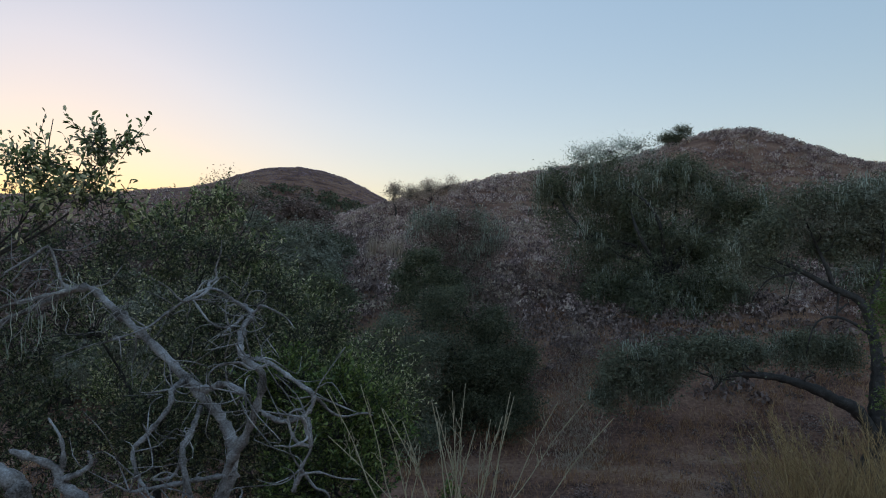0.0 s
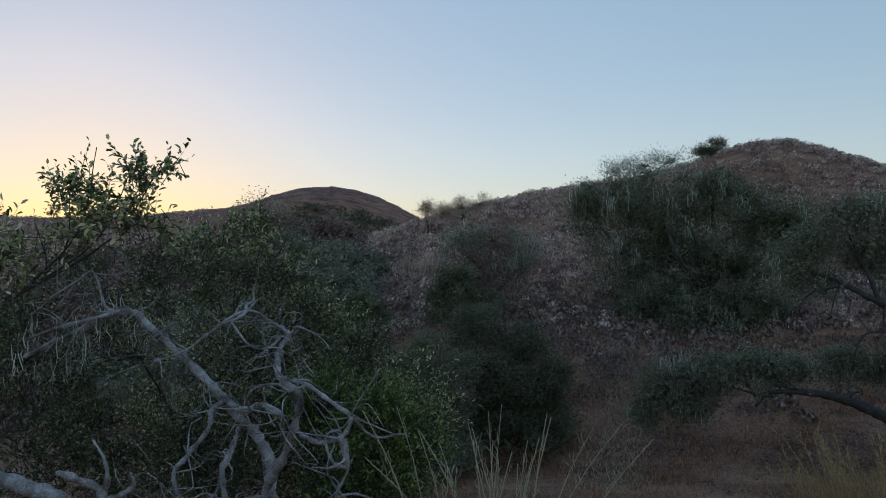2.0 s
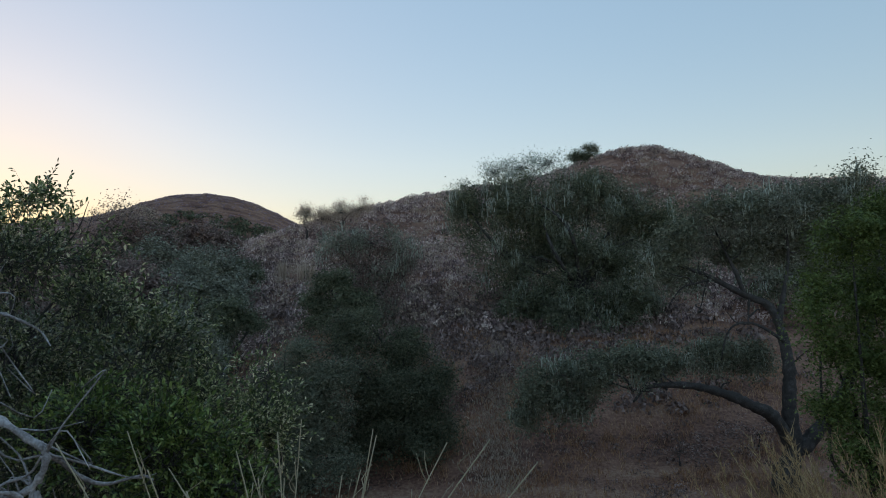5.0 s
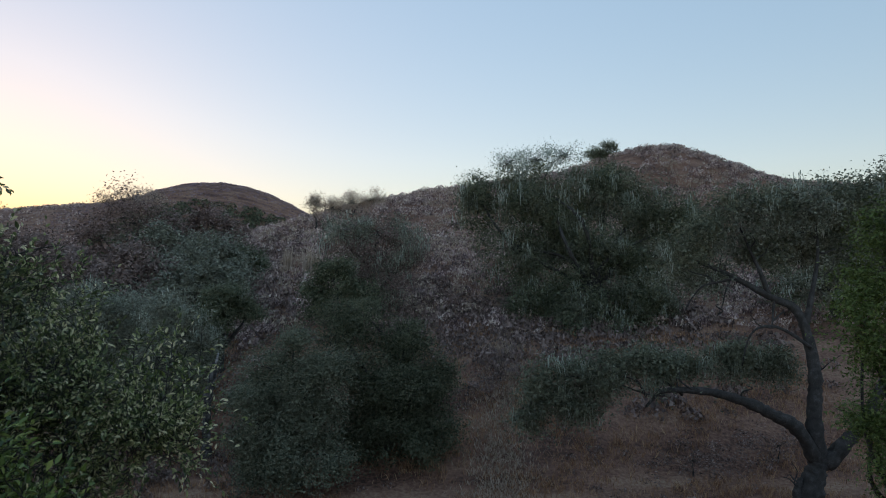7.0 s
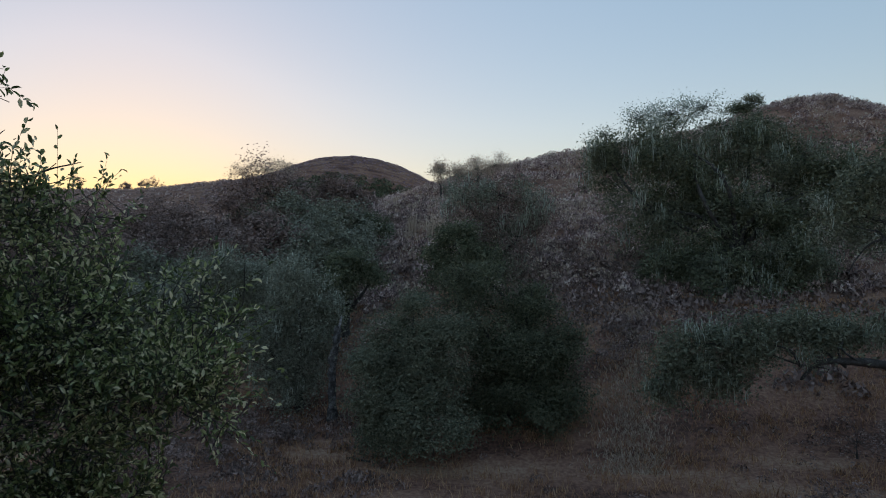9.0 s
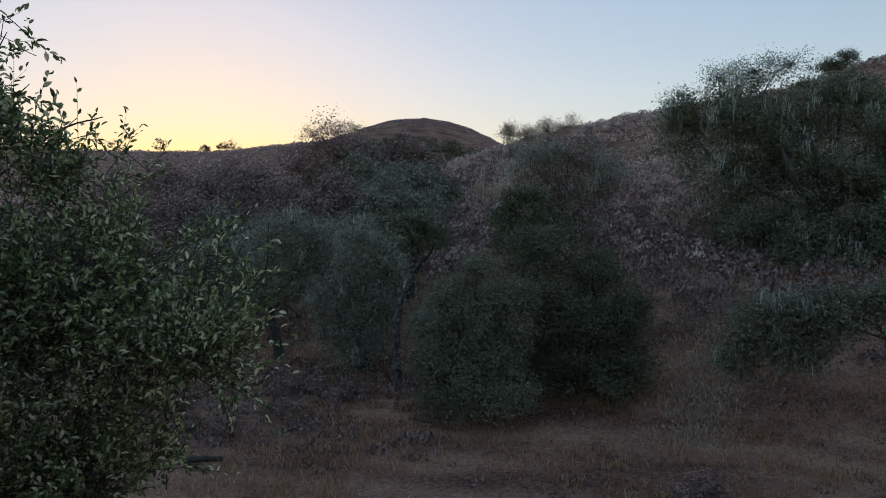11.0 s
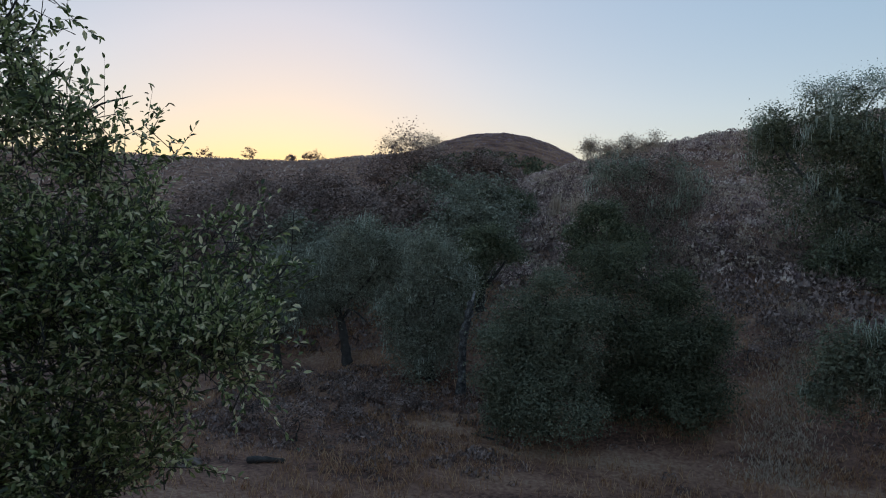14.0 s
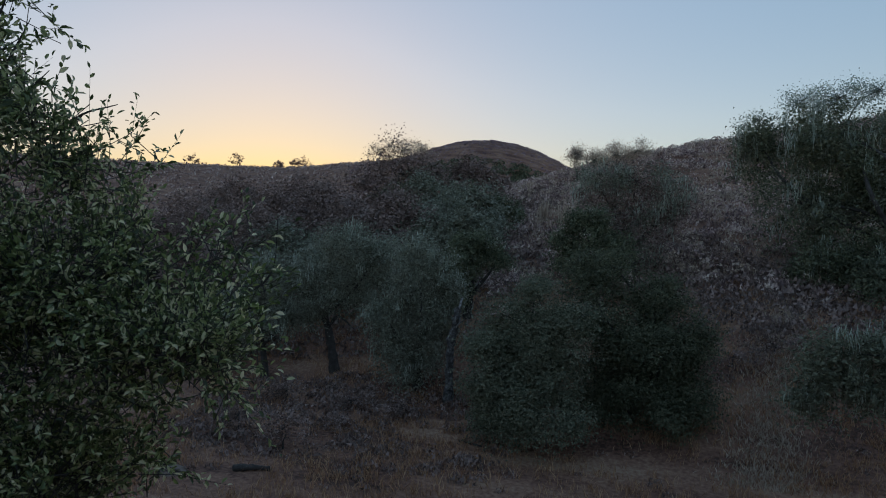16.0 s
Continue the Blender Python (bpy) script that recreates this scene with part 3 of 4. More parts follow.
# slim lichen-hung trees behind them
oak("pale_oak", (1.4, 60.6), [(-1.6, 61.0, 3.7, 2.0, 1.6, 1.7), (1.4, 61.0, 3.9, 2.3, 1.9, 1.6), (4.0, 61.0, 2.7, 1.7, 1.5, 1.9), (0.2, 61.0, 1.4, 2.5, 2.0, 1.8), (2.8, 61.0, 0.2, 2.0, 1.6, 2.0), (1.4, 61.0, -1.8, 1.8, 1.4, 1.2)], 26000, 0.15, M_LEAF_GREY,
    "thin dusty oak draped in pale lichen", trunk=0.22, lichen=260, clump=0.5, shell=0.1, ragged=0.6, second=M_LEAF_DUSK, droop=0.5, hang=6.0, pad=(0.25, 0.6))
oak("live_oak", (-1.5, 56.0), [(-1.8, 56.0, 0.0, 1.7, 1.4, 1.7), (-3.0, 56.0, -1.7, 1.4, 1.2, 1.6), (-0.2, 56.0, -1.3, 1.6, 1.2, 1.6)], 16000, 0.17, M_LEAF_OAK, "dusty green oak below a lichen-hung tree", trunk=0.16, clump=0.3)
oak("green_shrub", (-11.6, 76), [(-11.9, 76, 2.0, 2.0, 1.5, 1.3), (-10.6, 76, 1.4, 1.3, 1.2, 1.0)], 5000, 0.2, M_LEAF_OAK, "low green shrub on the slope", "shrub", trunk=0.1, clump=0.3)
# thin crowns lit from behind: that golden backlight is put into the leaf colour
oak("sparse_tree", (-7.0, 104), [(-7.0, 104.0, 10.0, 1.5, 1.2, 2.0)], 2600, 0.17, M_PALE, "thin half-bare tree on the skyline", trunk=0.12, clump=0.35, shell=0.1, twigs=160, group="thin trees on the skyline", pad=(0.25, 0.5))
oak("sparse_tree", (-1.9, 106), [(-4.8, 106.0, 9.6, 2.4, 1.5, 1.7), (-1.9, 106.0, 10.5, 2.6, 1.5, 1.8), (0.8, 106.0, 11.0, 2.0, 1.2, 1.3)], 7500, 0.17, M_PALE, "thin half-bare tree on the skyline", trunk=0.13, clump=0.4, shell=0.1, twigs=260, group="thin trees on the skyline", pad=(0.25, 0.5))
# grey lichen oaks at the foot of the slope
lean = oak("pale_oak", (-17.8, 50.5), [(-18.3, 50.0, -4.9, 1.6, 1.3, 1.5), (-16.8, 50.0, -1.2, 1.9, 1.5, 1.4), (-14.5, 50.0, -1.9, 1.7, 1.4, 1.5), (-18.9, 50.0, -3.2, 1.5, 1.2, 1.4), (-16.3, 50.0, -3.9, 1.4, 1.1, 1.3), (-19.6, 50.0, -6.0, 1.0, 0.8, 1.0)], 30000, 0.14, M_LEAF_GREY,
    "grey-green oak with a leaning bare trunk", trunk=0.24, lichen=240, clump=0.4, top=(-18.7, 50.5, -6.1), droop=0.6, hang=4.5, ragged=0.5, pad=(0.22, 0.6))
_l = np.array(lean.location)
for pts in ([(-18.6, 50.3, -6.6), (-19.2, 50.2, -5.9), (-19.9, 50.1, -6.2), (-20.6, 50.0, -5.7)], [(-18.3, 50.3, -7.0), (-17.6, 50.2, -6.2), (-17.0, 50.1, -6.4), (-16.3, 50.0, -6.9)]):
    part("limb", tube_mesh("limb", [(np.array(pts) - _l, 0.13, 0.03, 8)], M_BARK), lean)
oak("pale_oak", (-10.9, 47.4), [(-10.8, 47.0, -2.0, 1.7, 1.3, 1.5), (-11.6, 47.0, -4.4, 1.7, 1.4, 1.7), (-10.0, 47.0, -5.7, 1.6, 1.3, 1.7), (-12.4, 47.0, -6.8, 1.4, 1.1, 1.4), (-11.0, 47.0, -7.9, 2.0, 1.6, 1.3), (-9.1, 47.0, -3.6, 1.1, 1.1, 1.3), (-13.1, 47.0, -5.4, 1.2, 0.9, 1.2)], 42000, 0.14, M_LEAF_GREY,
    "weeping grey-green oak with foliage down to the ground", trunk=0.22, lichen=280, clump=0.4, droop=0.6, hang=4.5, ragged=0.5, pad=(0.22, 0.6))
oak("pale_oak", (-22.6, 49.4), [(-21.4, 49.0, -6.0, 1.5, 1.2, 1.2), (-22.9, 49.0, -5.1, 1.5, 1.2, 1.5), (-24.4, 49.0, -6.6, 1.5, 1.2, 1.5), (-22.1, 49.0, -3.3, 1.5, 1.2, 1.3)], 20000, 0.14, M_LEAF_GREY,
    "grey-green oak trailing lichen near the ground", trunk=0.2, lichen=200, clump=0.4, droop=0.6, hang=4.5, ragged=0.5, pad=(0.22, 0.6))
oak("live_oak", (-9.8, 55.4), [(-10.0, 55.0, -2.5, 1.4, 1.7, 2.1), (-9.0, 55.0, -1.5, 1.1, 1.2, 1.5), (-10.6, 55.0, -4.8, 1.3, 1.0, 1.3), (-7.6, 55.0, -2.2, 0.9, 0.9, 1.1)], 18000, 0.16, M_LEAF_OAK,
    "dark green oak behind a dead snag", trunk=0.25, lichen=40, clump=0.3)
# dusky oaks in the hollow
for bx, by, sz in ((-26, 86, 1.35), (-21.5, 82, 0.85), (-32, 79, 1.0), (-35, 68, 1.15), (-30, 66, 0.85), (-42, 72, 1.0), (-48, 77, 1.2), (-26, 70, 0.9), (-38, 58, 1.1), (-46, 62, 1.2), (-23, 59, 0.85), (-56, 70, 1.3), (-29, 54, 0.8), (-40, 88, 1.0), (-52, 92, 1.1), (-13.5, 66, 0.85), (-19.5, 68, 1.0), (-17, 59.5, 0.8), (-15, 74, 0.85), (-33, 60, 0.95), (-18, 88, 0.9), (-39, 79, 1.0)):
    gz = float(on_ground(bx, by))
    oak("dusky_oak", (bx, by), [(bx, by, gz + 4.0 * sz, 4.0 * sz, 3.2 * sz, 3.0 * sz), (bx - 2.6 * sz, by, gz + 2.6 * sz, 2.8 * sz, 2.4 * sz, 2.3 * sz), (bx + 2.8 * sz, by - 0.6, gz + 2.8 * sz, 2.8 * sz, 2.4 * sz, 2.3 * sz)],
        9000, 0.27, M_LEAF_DUSK if sz not in (0.85, 0.8) else M_LEAF_GREY, "dusky brown-green oak in the hollow", trunk=0.3, clump=0.5, twigs=25, group="oaks in the hollow")
# leaf colour again carries the golden light from behind
oak("sparse_tree", (-26.8, 90), [(-26.6, 88.0, 9.1, 4.0, 2.0, 1.0), (-29.9, 88.0, 8.6, 1.3, 0.6, 1.0), (-24.1, 88.0, 9.3, 1.5, 0.8, 1.0)], 3600, 0.15, M_PALE, "thin half-bare tree on the skyline", trunk=0.14, clump=0.35, shell=0.2, twigs=90, group="thin trees on the skyline")
# trees on the far crest and behind the wide oak
gz = float(on_ground(45.4, 136))
oak("crest_oak", (45.4, 136), [(43.8, 136, gz + 1.3, 1.7, 1.5, 1.2), (46.3, 136, gz + 1.9, 2.0, 1.6, 1.3), (45.0, 136, gz + 0.7, 2.7, 1.8, 1.0)], 8000, 0.26, M_LEAF_OAK, "dark round oak on the hilltop", trunk=0.25, clump=0.4)
for bx, by, hh in ((47, 76, 8.9), (53, 74, 10), (59, 72, 10), (40, 60, 6.4), (66, 74, 10)):
    gz = float(on_ground(bx, by))
    oak("live_oak", (bx, by), [(bx, by, gz + hh * 0.65, 4.2, 3.4, hh * 0.38), (bx - 3, by - 1, gz + hh * 0.45, 3, 2.6, hh * 0.35), (bx + 3, by, gz + hh * 0.5, 3, 2.6, hh * 0.35)],
        13000, 0.22, M_LEAF_OAK, "dark green oak on the far slope", trunk=0.35, lichen=120, second=M_LEAF_GREY, clump=0.3, group="oaks on the far slope")
oak("young_oak", (15.0, 20.8), [(14.5, 20.5, 1.8, 1.1, 0.9, 1.0), (15.8, 20.5, 2.3, 1.1, 0.9, 1.0), (13.5, 20.5, 0.2, 0.8, 0.7, 0.9), (15.1, 20.5, -0.2, 1.3, 1.0, 1.3), (13.2, 20.5, -0.9, 0.7, 0.6, 0.7), (14.3, 20.5, -2.0, 1.1, 0.9, 1.1), (15.7, 20.5, -2.7, 1.3, 1.1, 1.4), (13.7, 20.5, -3.0, 0.7, 0.6, 0.6), (14.4, 20.5, -4.3, 1.0, 0.9, 1.0), (15.6, 20.5, -5.4, 1.2, 1.0, 1.2), (16.2, 20.5, 0.2, 1.3, 1.5, 1.9)], 70000, 0.085, M_LEAF_YOUNG,
    "bright green young oak with dense foliage", trunk=0.13, clump=0.17, ragged=0.4)
# bushes on the sunset ridge
for bx, by, w, h in ((-226, 322, 9.5, 6.2), (-205, 331, 5.5, 10), (-184, 336, 4.5, 4.0), (-170, 338, 8.5, 6.6), (-176, 339, 5, 5)):
    gz = float(on_ground(bx, by))
    oak("ridge_bush", (bx, by), [(bx, by, gz + h * 0.42, w * 0.6, w * 0.5, h * 0.4), (bx + w * 0.35, by, gz + h * 0.34, w * 0.4, w * 0.4, h * 0.26)], 700, 0.6, M_LEAF_DUSK,
        "dark bush against the sunset sky", "bush", trunk=0.2, clump=0.35, twigs=12, group="bushes on the ridge")

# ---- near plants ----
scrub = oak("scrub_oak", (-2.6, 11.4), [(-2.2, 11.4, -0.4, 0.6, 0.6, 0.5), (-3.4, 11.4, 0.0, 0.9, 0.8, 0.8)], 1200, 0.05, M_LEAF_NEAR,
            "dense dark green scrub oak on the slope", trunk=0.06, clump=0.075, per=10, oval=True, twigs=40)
_c = np.array([*scrub.location, 0, 0, 0])
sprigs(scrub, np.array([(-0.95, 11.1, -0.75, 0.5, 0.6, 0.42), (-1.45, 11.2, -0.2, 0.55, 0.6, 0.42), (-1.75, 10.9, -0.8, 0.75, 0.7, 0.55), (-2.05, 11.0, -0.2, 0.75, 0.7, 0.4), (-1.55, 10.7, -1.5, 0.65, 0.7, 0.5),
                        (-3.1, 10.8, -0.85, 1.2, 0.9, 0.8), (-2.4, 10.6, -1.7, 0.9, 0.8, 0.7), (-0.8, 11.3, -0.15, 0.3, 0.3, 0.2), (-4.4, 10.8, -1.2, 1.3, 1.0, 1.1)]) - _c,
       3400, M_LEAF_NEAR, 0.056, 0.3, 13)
# a sparser upper storey and the crown against the sky
sprigs(scrub, np.array([(-3.1, 11.4, 0.5, 1.0, 0.7, 0.5), (-2.3, 11.5, 0.55, 0.7, 0.5, 0.4), (-5.0, 11.4, 0.6, 1.2, 1.0, 1.0)]) - _c, 480, M_LEAF_NEAR, 0.058, 0.32, 12)
sprigs(scrub, np.array([(-2.75, 11.6, 1.12, 0.42, 0.45, 0.16), (-2.35, 11.6, 1.0, 0.4, 0.4, 0.1), (-3.35, 11.6, 1.5, 0.35, 0.4, 0.2), (-3.3, 11.6, 1.95, 0.45, 0.5, 0.3), (-3.75, 11.6, 1.7, 0.45, 0.5, 0.4), (-3.8, 11.6, 2.3, 0.45, 0.5, 0.3), (-4.5, 11.6, 1.8, 0.6, 0.6, 0.8), (-3.2, 11.6, 1.0, 0.5, 0.4, 0.2)]) - _c,
       420, M_LEAF_NEAR, 0.074, 0.28, 11, 0.15)
_c = _c[:3]
for tip in ((-2.0, 11.6, 1.15), (-2.3, 11.6, 1.1), (-2.7, 11.6, 1.45), (-2.9, 11.6, 1.9), (-3.1, 11.6, 2.35), (-3.6, 11.6, 2.7), (-4.2, 11.6, 2.4)):
    a, q = np.array([-4.1, 11.6, 0.4]) - _c, np.array(tip) - _c
    part("branch", tube_mesh("branch", [([a, a * 0.55 + q * 0.45 + [-0.15, 0, -0.1] + rng.normal(size=3) * 0.07, a * 0.2 + q * 0.8 + rng.normal(size=3) * 0.05, q], 0.022, 0.004, 6)], M_BARK), scrub)
# one bright young shoot standing clear of the rest
_c = np.array([*scrub.location, 0, 0, 0])
sprigs(scrub, np.array([(-0.62, 11.8, 0.05, 0.05, 0.05, 0.12), (-0.55, 11.8, -0.12, 0.25, 0.15, 0.05), (-0.85, 11.7, -0.3, 0.3, 0.2, 0.1)]) - _c, 26, M_LEAF_BRIGHT, 0.06, 0.2, 9, label="young yellow-green leaves")
_c = _c[:3]
part("branch", tube_mesh("branch", [(np.array([(-1.4, 11.4, -0.8), (-0.95, 11.6, -0.45), (-0.68, 11.8, -0.2), (-0.62, 11.8, 0.25)]) - _c, 0.012, 0.003, 5)], M_BARK), scrub)

scrub2 = oak("scrub_oak", (-3.6, 8.8), [(-3.0, 9.3, 0.6, 0.7, 0.7, 0.5), (-4.4, 8.8, 0.5, 0.9, 0.9, 0.6)], 1200, 0.05, M_LEAF_SHADED,
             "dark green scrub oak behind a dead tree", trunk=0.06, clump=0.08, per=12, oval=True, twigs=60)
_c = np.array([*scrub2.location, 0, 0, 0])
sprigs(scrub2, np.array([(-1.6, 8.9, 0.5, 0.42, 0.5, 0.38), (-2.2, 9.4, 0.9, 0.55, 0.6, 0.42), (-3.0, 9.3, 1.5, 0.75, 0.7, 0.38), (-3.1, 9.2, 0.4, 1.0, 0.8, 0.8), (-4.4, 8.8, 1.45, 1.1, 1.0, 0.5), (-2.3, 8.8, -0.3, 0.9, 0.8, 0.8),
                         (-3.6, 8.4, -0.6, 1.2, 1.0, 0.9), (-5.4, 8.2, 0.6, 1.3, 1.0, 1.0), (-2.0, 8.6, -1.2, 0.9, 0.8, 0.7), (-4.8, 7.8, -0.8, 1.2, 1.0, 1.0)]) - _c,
       3300, M_LEAF_SHADED, 0.05, 0.26, 13)
shrub = oak("green_shrub", (-1.1, 8.0), [(-1.2, 7.8, -0.5, 0.5, 0.5, 0.4)], 500, 0.05, M_LEAF_BRIGHT,
            "bright green oak shrub beside a dead tree", "shrub", trunk=0.05, clump=0.08, per=12, oval=True, twigs=30)
_c = np.array([*shrub.location, 0, 0, 0])
sprigs(shrub, np.array([(-1.15, 7.7, -0.12, 0.5, 0.5, 0.4), (-0.75, 7.75, -0.5, 0.3, 0.4, 0.4), (-1.75, 8.1, 0.0, 0.5, 0.5, 0.45), (-1.2, 7.8, -1.0, 0.7, 0.6, 0.6), (-0.55, 7.6, -0.35, 0.15, 0.2, 0.3)]) - _c, 1100, M_LEAF_BRIGHT, 0.052, 0.24, 13)
leggy = oak("scrub_oak", (-5.4, 6.8), [(-4.4, 6.4, 1.8, 0.5, 0.5, 0.4)], 200, 0.07, M_LEAF_NEAR,
            "leggy scrub oak with open sprigs against the sky", trunk=0.03, clump=0.07, per=9, oval=True, twigs=20, shell=0.1, top=(-4.5, 6.35, 1.6))
_c = np.array([*leggy.location, 0, 0, 0])
sprigs(leggy, np.array([(-3.35, 6.2, 2.0, 0.4, 0.4, 0.3), (-3.0, 6.2, 2.0, 0.3, 0.3, 0.2), (-3.8, 6.3, 1.8, 0.5, 0.4, 0.35), (-4.3, 6.4, 1.75, 0.5, 0.4, 0.3), (-3.5, 6.2, 2.5, 0.15, 0.2, 0.3), (-2.95, 6.2, 2.45, 0.25, 0.2, 0.25), (-3.1, 6.2, 2.3, 0.3, 0.2, 0.3), (-3.75, 6.2, 2.3, 0.25, 0.2, 0.2)]) - _c, 230, M_LEAF_NEAR, 0.064, 0.2, 9, 0.3)
_c = _c[:3]
for tip in ((-3.45, 6.2, 2.75), (-3.1, 6.2, 2.6), (-2.8, 6.2, 2.65), (-3.7, 6.2, 2.4), (-4.1, 6.3, 2.1)):
    a, q = np.array([-4.3, 6.35, 1.4]) - _c, np.array(tip) - _c
    part("branch", tube_mesh("branch", [([a, a * 0.5 + q * 0.5 + [0.2, 0, -0.1], q], 0.014, 0.004, 5)], M_BARK), leggy)

dead = thing("dead_tree", (-1.87, 5.6, float(on_ground(-1.87, 5.6))), "bare weathered grey dead oak with twisted limbs", "dead tree")
_d = np.array(dead.location)
DEAD_LIMBS = (
    ([(-1.9, 5.62, -1.2), (-1.87, 5.6, -0.65), (-1.71, 5.6, -0.25), (-1.7, 5.65, 0.01), (-1.81, 5.7, 0.23), (-2.04, 5.75, 0.45), (-2.26, 5.8, 0.67), (-2.57, 5.85, 0.94), (-2.83, 5.9, 1.15), (-3.07, 6.0, 1.27), (-3.56, 6.1, 1.09), (-4.12, 6.2, 0.85)], 0.085, 0.028),
    ([(-1.9, 5.6, -1.0), (-1.7, 5.5, -0.17), (-1.54, 5.4, 0.12), (-1.41, 5.3, 0.41), (-1.35, 5.25, 0.65), (-1.47, 5.3, 0.75), (-1.62, 5.6, 0.79), (-1.71, 6.0, 0.93), (-1.69, 6.2, 1.02), (-1.81, 6.35, 1.09)], 0.055, 0.03),
    ([(-1.79, 6.35, 1.07), (-1.85, 6.3, 1.12), (-2.07, 6.2, 1.25), (-2.34, 6.0, 1.07), (-2.45, 5.8, 0.95), (-2.68, 5.6, 0.86)], 0.026, 0.01),
    ([(-1.36, 5.3, 0.36), (-1.19, 5.2, 0.32), (-1.01, 5.15, 0.38), (-0.95, 5.15, 0.52), (-1.07, 5.2, 0.6), (-1.29, 5.25, 0.74), (-1.41, 5.3, 0.77)], 0.03, 0.02),
    ([(-0.99, 5.15, 0.36), (-0.96, 5.1, 0.16), (-1.04, 5.1, 0.0), (-1.09, 5.1, -0.16)], 0.02, 0.008),
    ([(-2.11, 5.75, 0.53), (-2.16, 5.6, 0.48), (-2.15, 5.5, 0.36), (-2.28, 5.4, 0.17), (-2.37, 5.35, 0.05), (-2.3, 5.3, -0.15)], 0.04, 0.02),
    ([(-1.97, 5.7, 0.32), (-1.97, 5.5, 0.18), (-2.01, 5.4, 0.04), (-1.94, 5.35, -0.25), (-1.9, 5.5, -0.7)], 0.03, 0.035),
    ([(-1.66, 5.5, -0.17), (-1.89, 5.4, -0.18), (-2.15, 5.3, -0.2), (-2.37, 5.3, -0.24)], 0.03, 0.015),
    ([(-3.7, 6.0, 1.31), (-3.48, 6.0, 1.56), (-3.36, 6.0, 1.6), (-3.26, 6.0, 1.31), (-3.1, 6.0, 1.27)], 0.012, 0.02),
    ([(-3.12, 6.0, 1.27), (-3.38, 5.95, 1.2), (-3.59, 5.9, 1.15), (-3.92, 5.9, 1.03)], 0.03, 0.015),
    ([(-2.11, 5.75, 0.55), (-1.92, 5.6, 0.48), (-1.7, 5.5, 0.54), (-1.5, 5.3, 0.5)], 0.05, 0.03),
    ([(-1.74, 6.1, 1.01), (-1.83, 6.0, 0.93), (-1.99, 6.0, 0.97), (-2.18, 6.1, 1.16)], 0.02, 0.012))
for pts, r0, r1 in DEAD_LIMBS:
    part("limb", tube_mesh("limb", [(np.array(pts) - _d, r0 * 0.6, r1 * 0.68, 9, 7, 0.1, 0.5)], M_DEAD), dead)
for k in range(16):
    pts, r0, r1 = DEAD_LIMBS[rng.integers(8)]
    a = np.array(pts[rng.integers(1, len(pts))]) - _d
    line = [a]
    go = unit(rng.normal(size=3) * [1, 0.5, 0.9])
    for q in range(5):
        go = unit(go + rng.normal(size=3) * 0.55)
        line.append(line[-1] + go * rng.uniform(0.08, 0.16))
    if min(p[2] for p in line) > 0.05:
        part("limb", tube_mesh("limb", [(line, 0.014, 0.004, 7, 5, 0.1, 0.4)], M_DEAD), dead)
runs = []
for k in range(150):
    pts, r0, r1 = DEAD_LIMBS[rng.integers(len(DEAD_LIMBS))]
    a = np.array(pts[rng.integers(1, len(pts))]) - _d
    go = unit(rng.normal(size=3) * [1, 0.6, 0.8]) * rng.uniform(0.12, 0.42)
    if a[2] < 0.35:
        go[2] = abs(go[2])
    runs.append(([a, a + go * 0.5 + rng.normal(size=3) * 0.05, a + go + rng.normal(size=3) * 0.07, a + go * 1.3 + rng.normal(size=3) * 0.1], 0.0065, 0.002, 5, 3))
part("branchwork", tube_mesh("branchwork", runs, M_DEAD), dead)
at = np.vstack([np.array(DEAD_LIMBS[k][0][-2:]) - _d for k in (0, 8, 9)])
part("lichen", strands("lichen", np.repeat(at, 12, 0) + 0.1 * rng.normal(size=(72, 3)), 0.22, 0.0045, M_LICHEN_AND_BACKLIT), dead, "pale hanging lichen")

dead2 = thing("dead_tree", (-2.5, 4.7, float(on_ground(-2.5, 4.7))), "pale grey dead stems curling low over the slope", "dead tree")
_e = np.array(dead2.location)
for pts, r0, r1 in (([(-2.62, 4.6, -0.75), (-2.64, 4.4, -0.03), (-2.71, 4.4, 0.15), (-2.95, 4.4, 0.25), (-3.4, 4.6, 0.3)], 0.08, 0.03),
                    ([(-2.3, 4.7, -0.75), (-2.17, 4.6, -0.33), (-2.3, 4.5, -0.03), (-2.45, 4.5, 0.08), (-2.5, 4.5, 0.2), (-2.71, 4.4, 0.33)], 0.05, 0.02),
                    ([(-2.45, 4.5, 0.12), (-2.34, 4.5, 0.16), (-2.26, 4.5, 0.22), (-2.28, 4.5, 0.3)], 0.022, 0.008),
                    ([(-2.44, 4.5, 0.2), (-2.45, 4.5, 0.37), (-2.59, 4.6, 0.49)], 0.016, 0.006)):
    part("limb", tube_mesh("limb", [(np.array(pts) - _e, r0, r1, 9, 7, 0.1, 0.5)], M_DEAD), dead2)

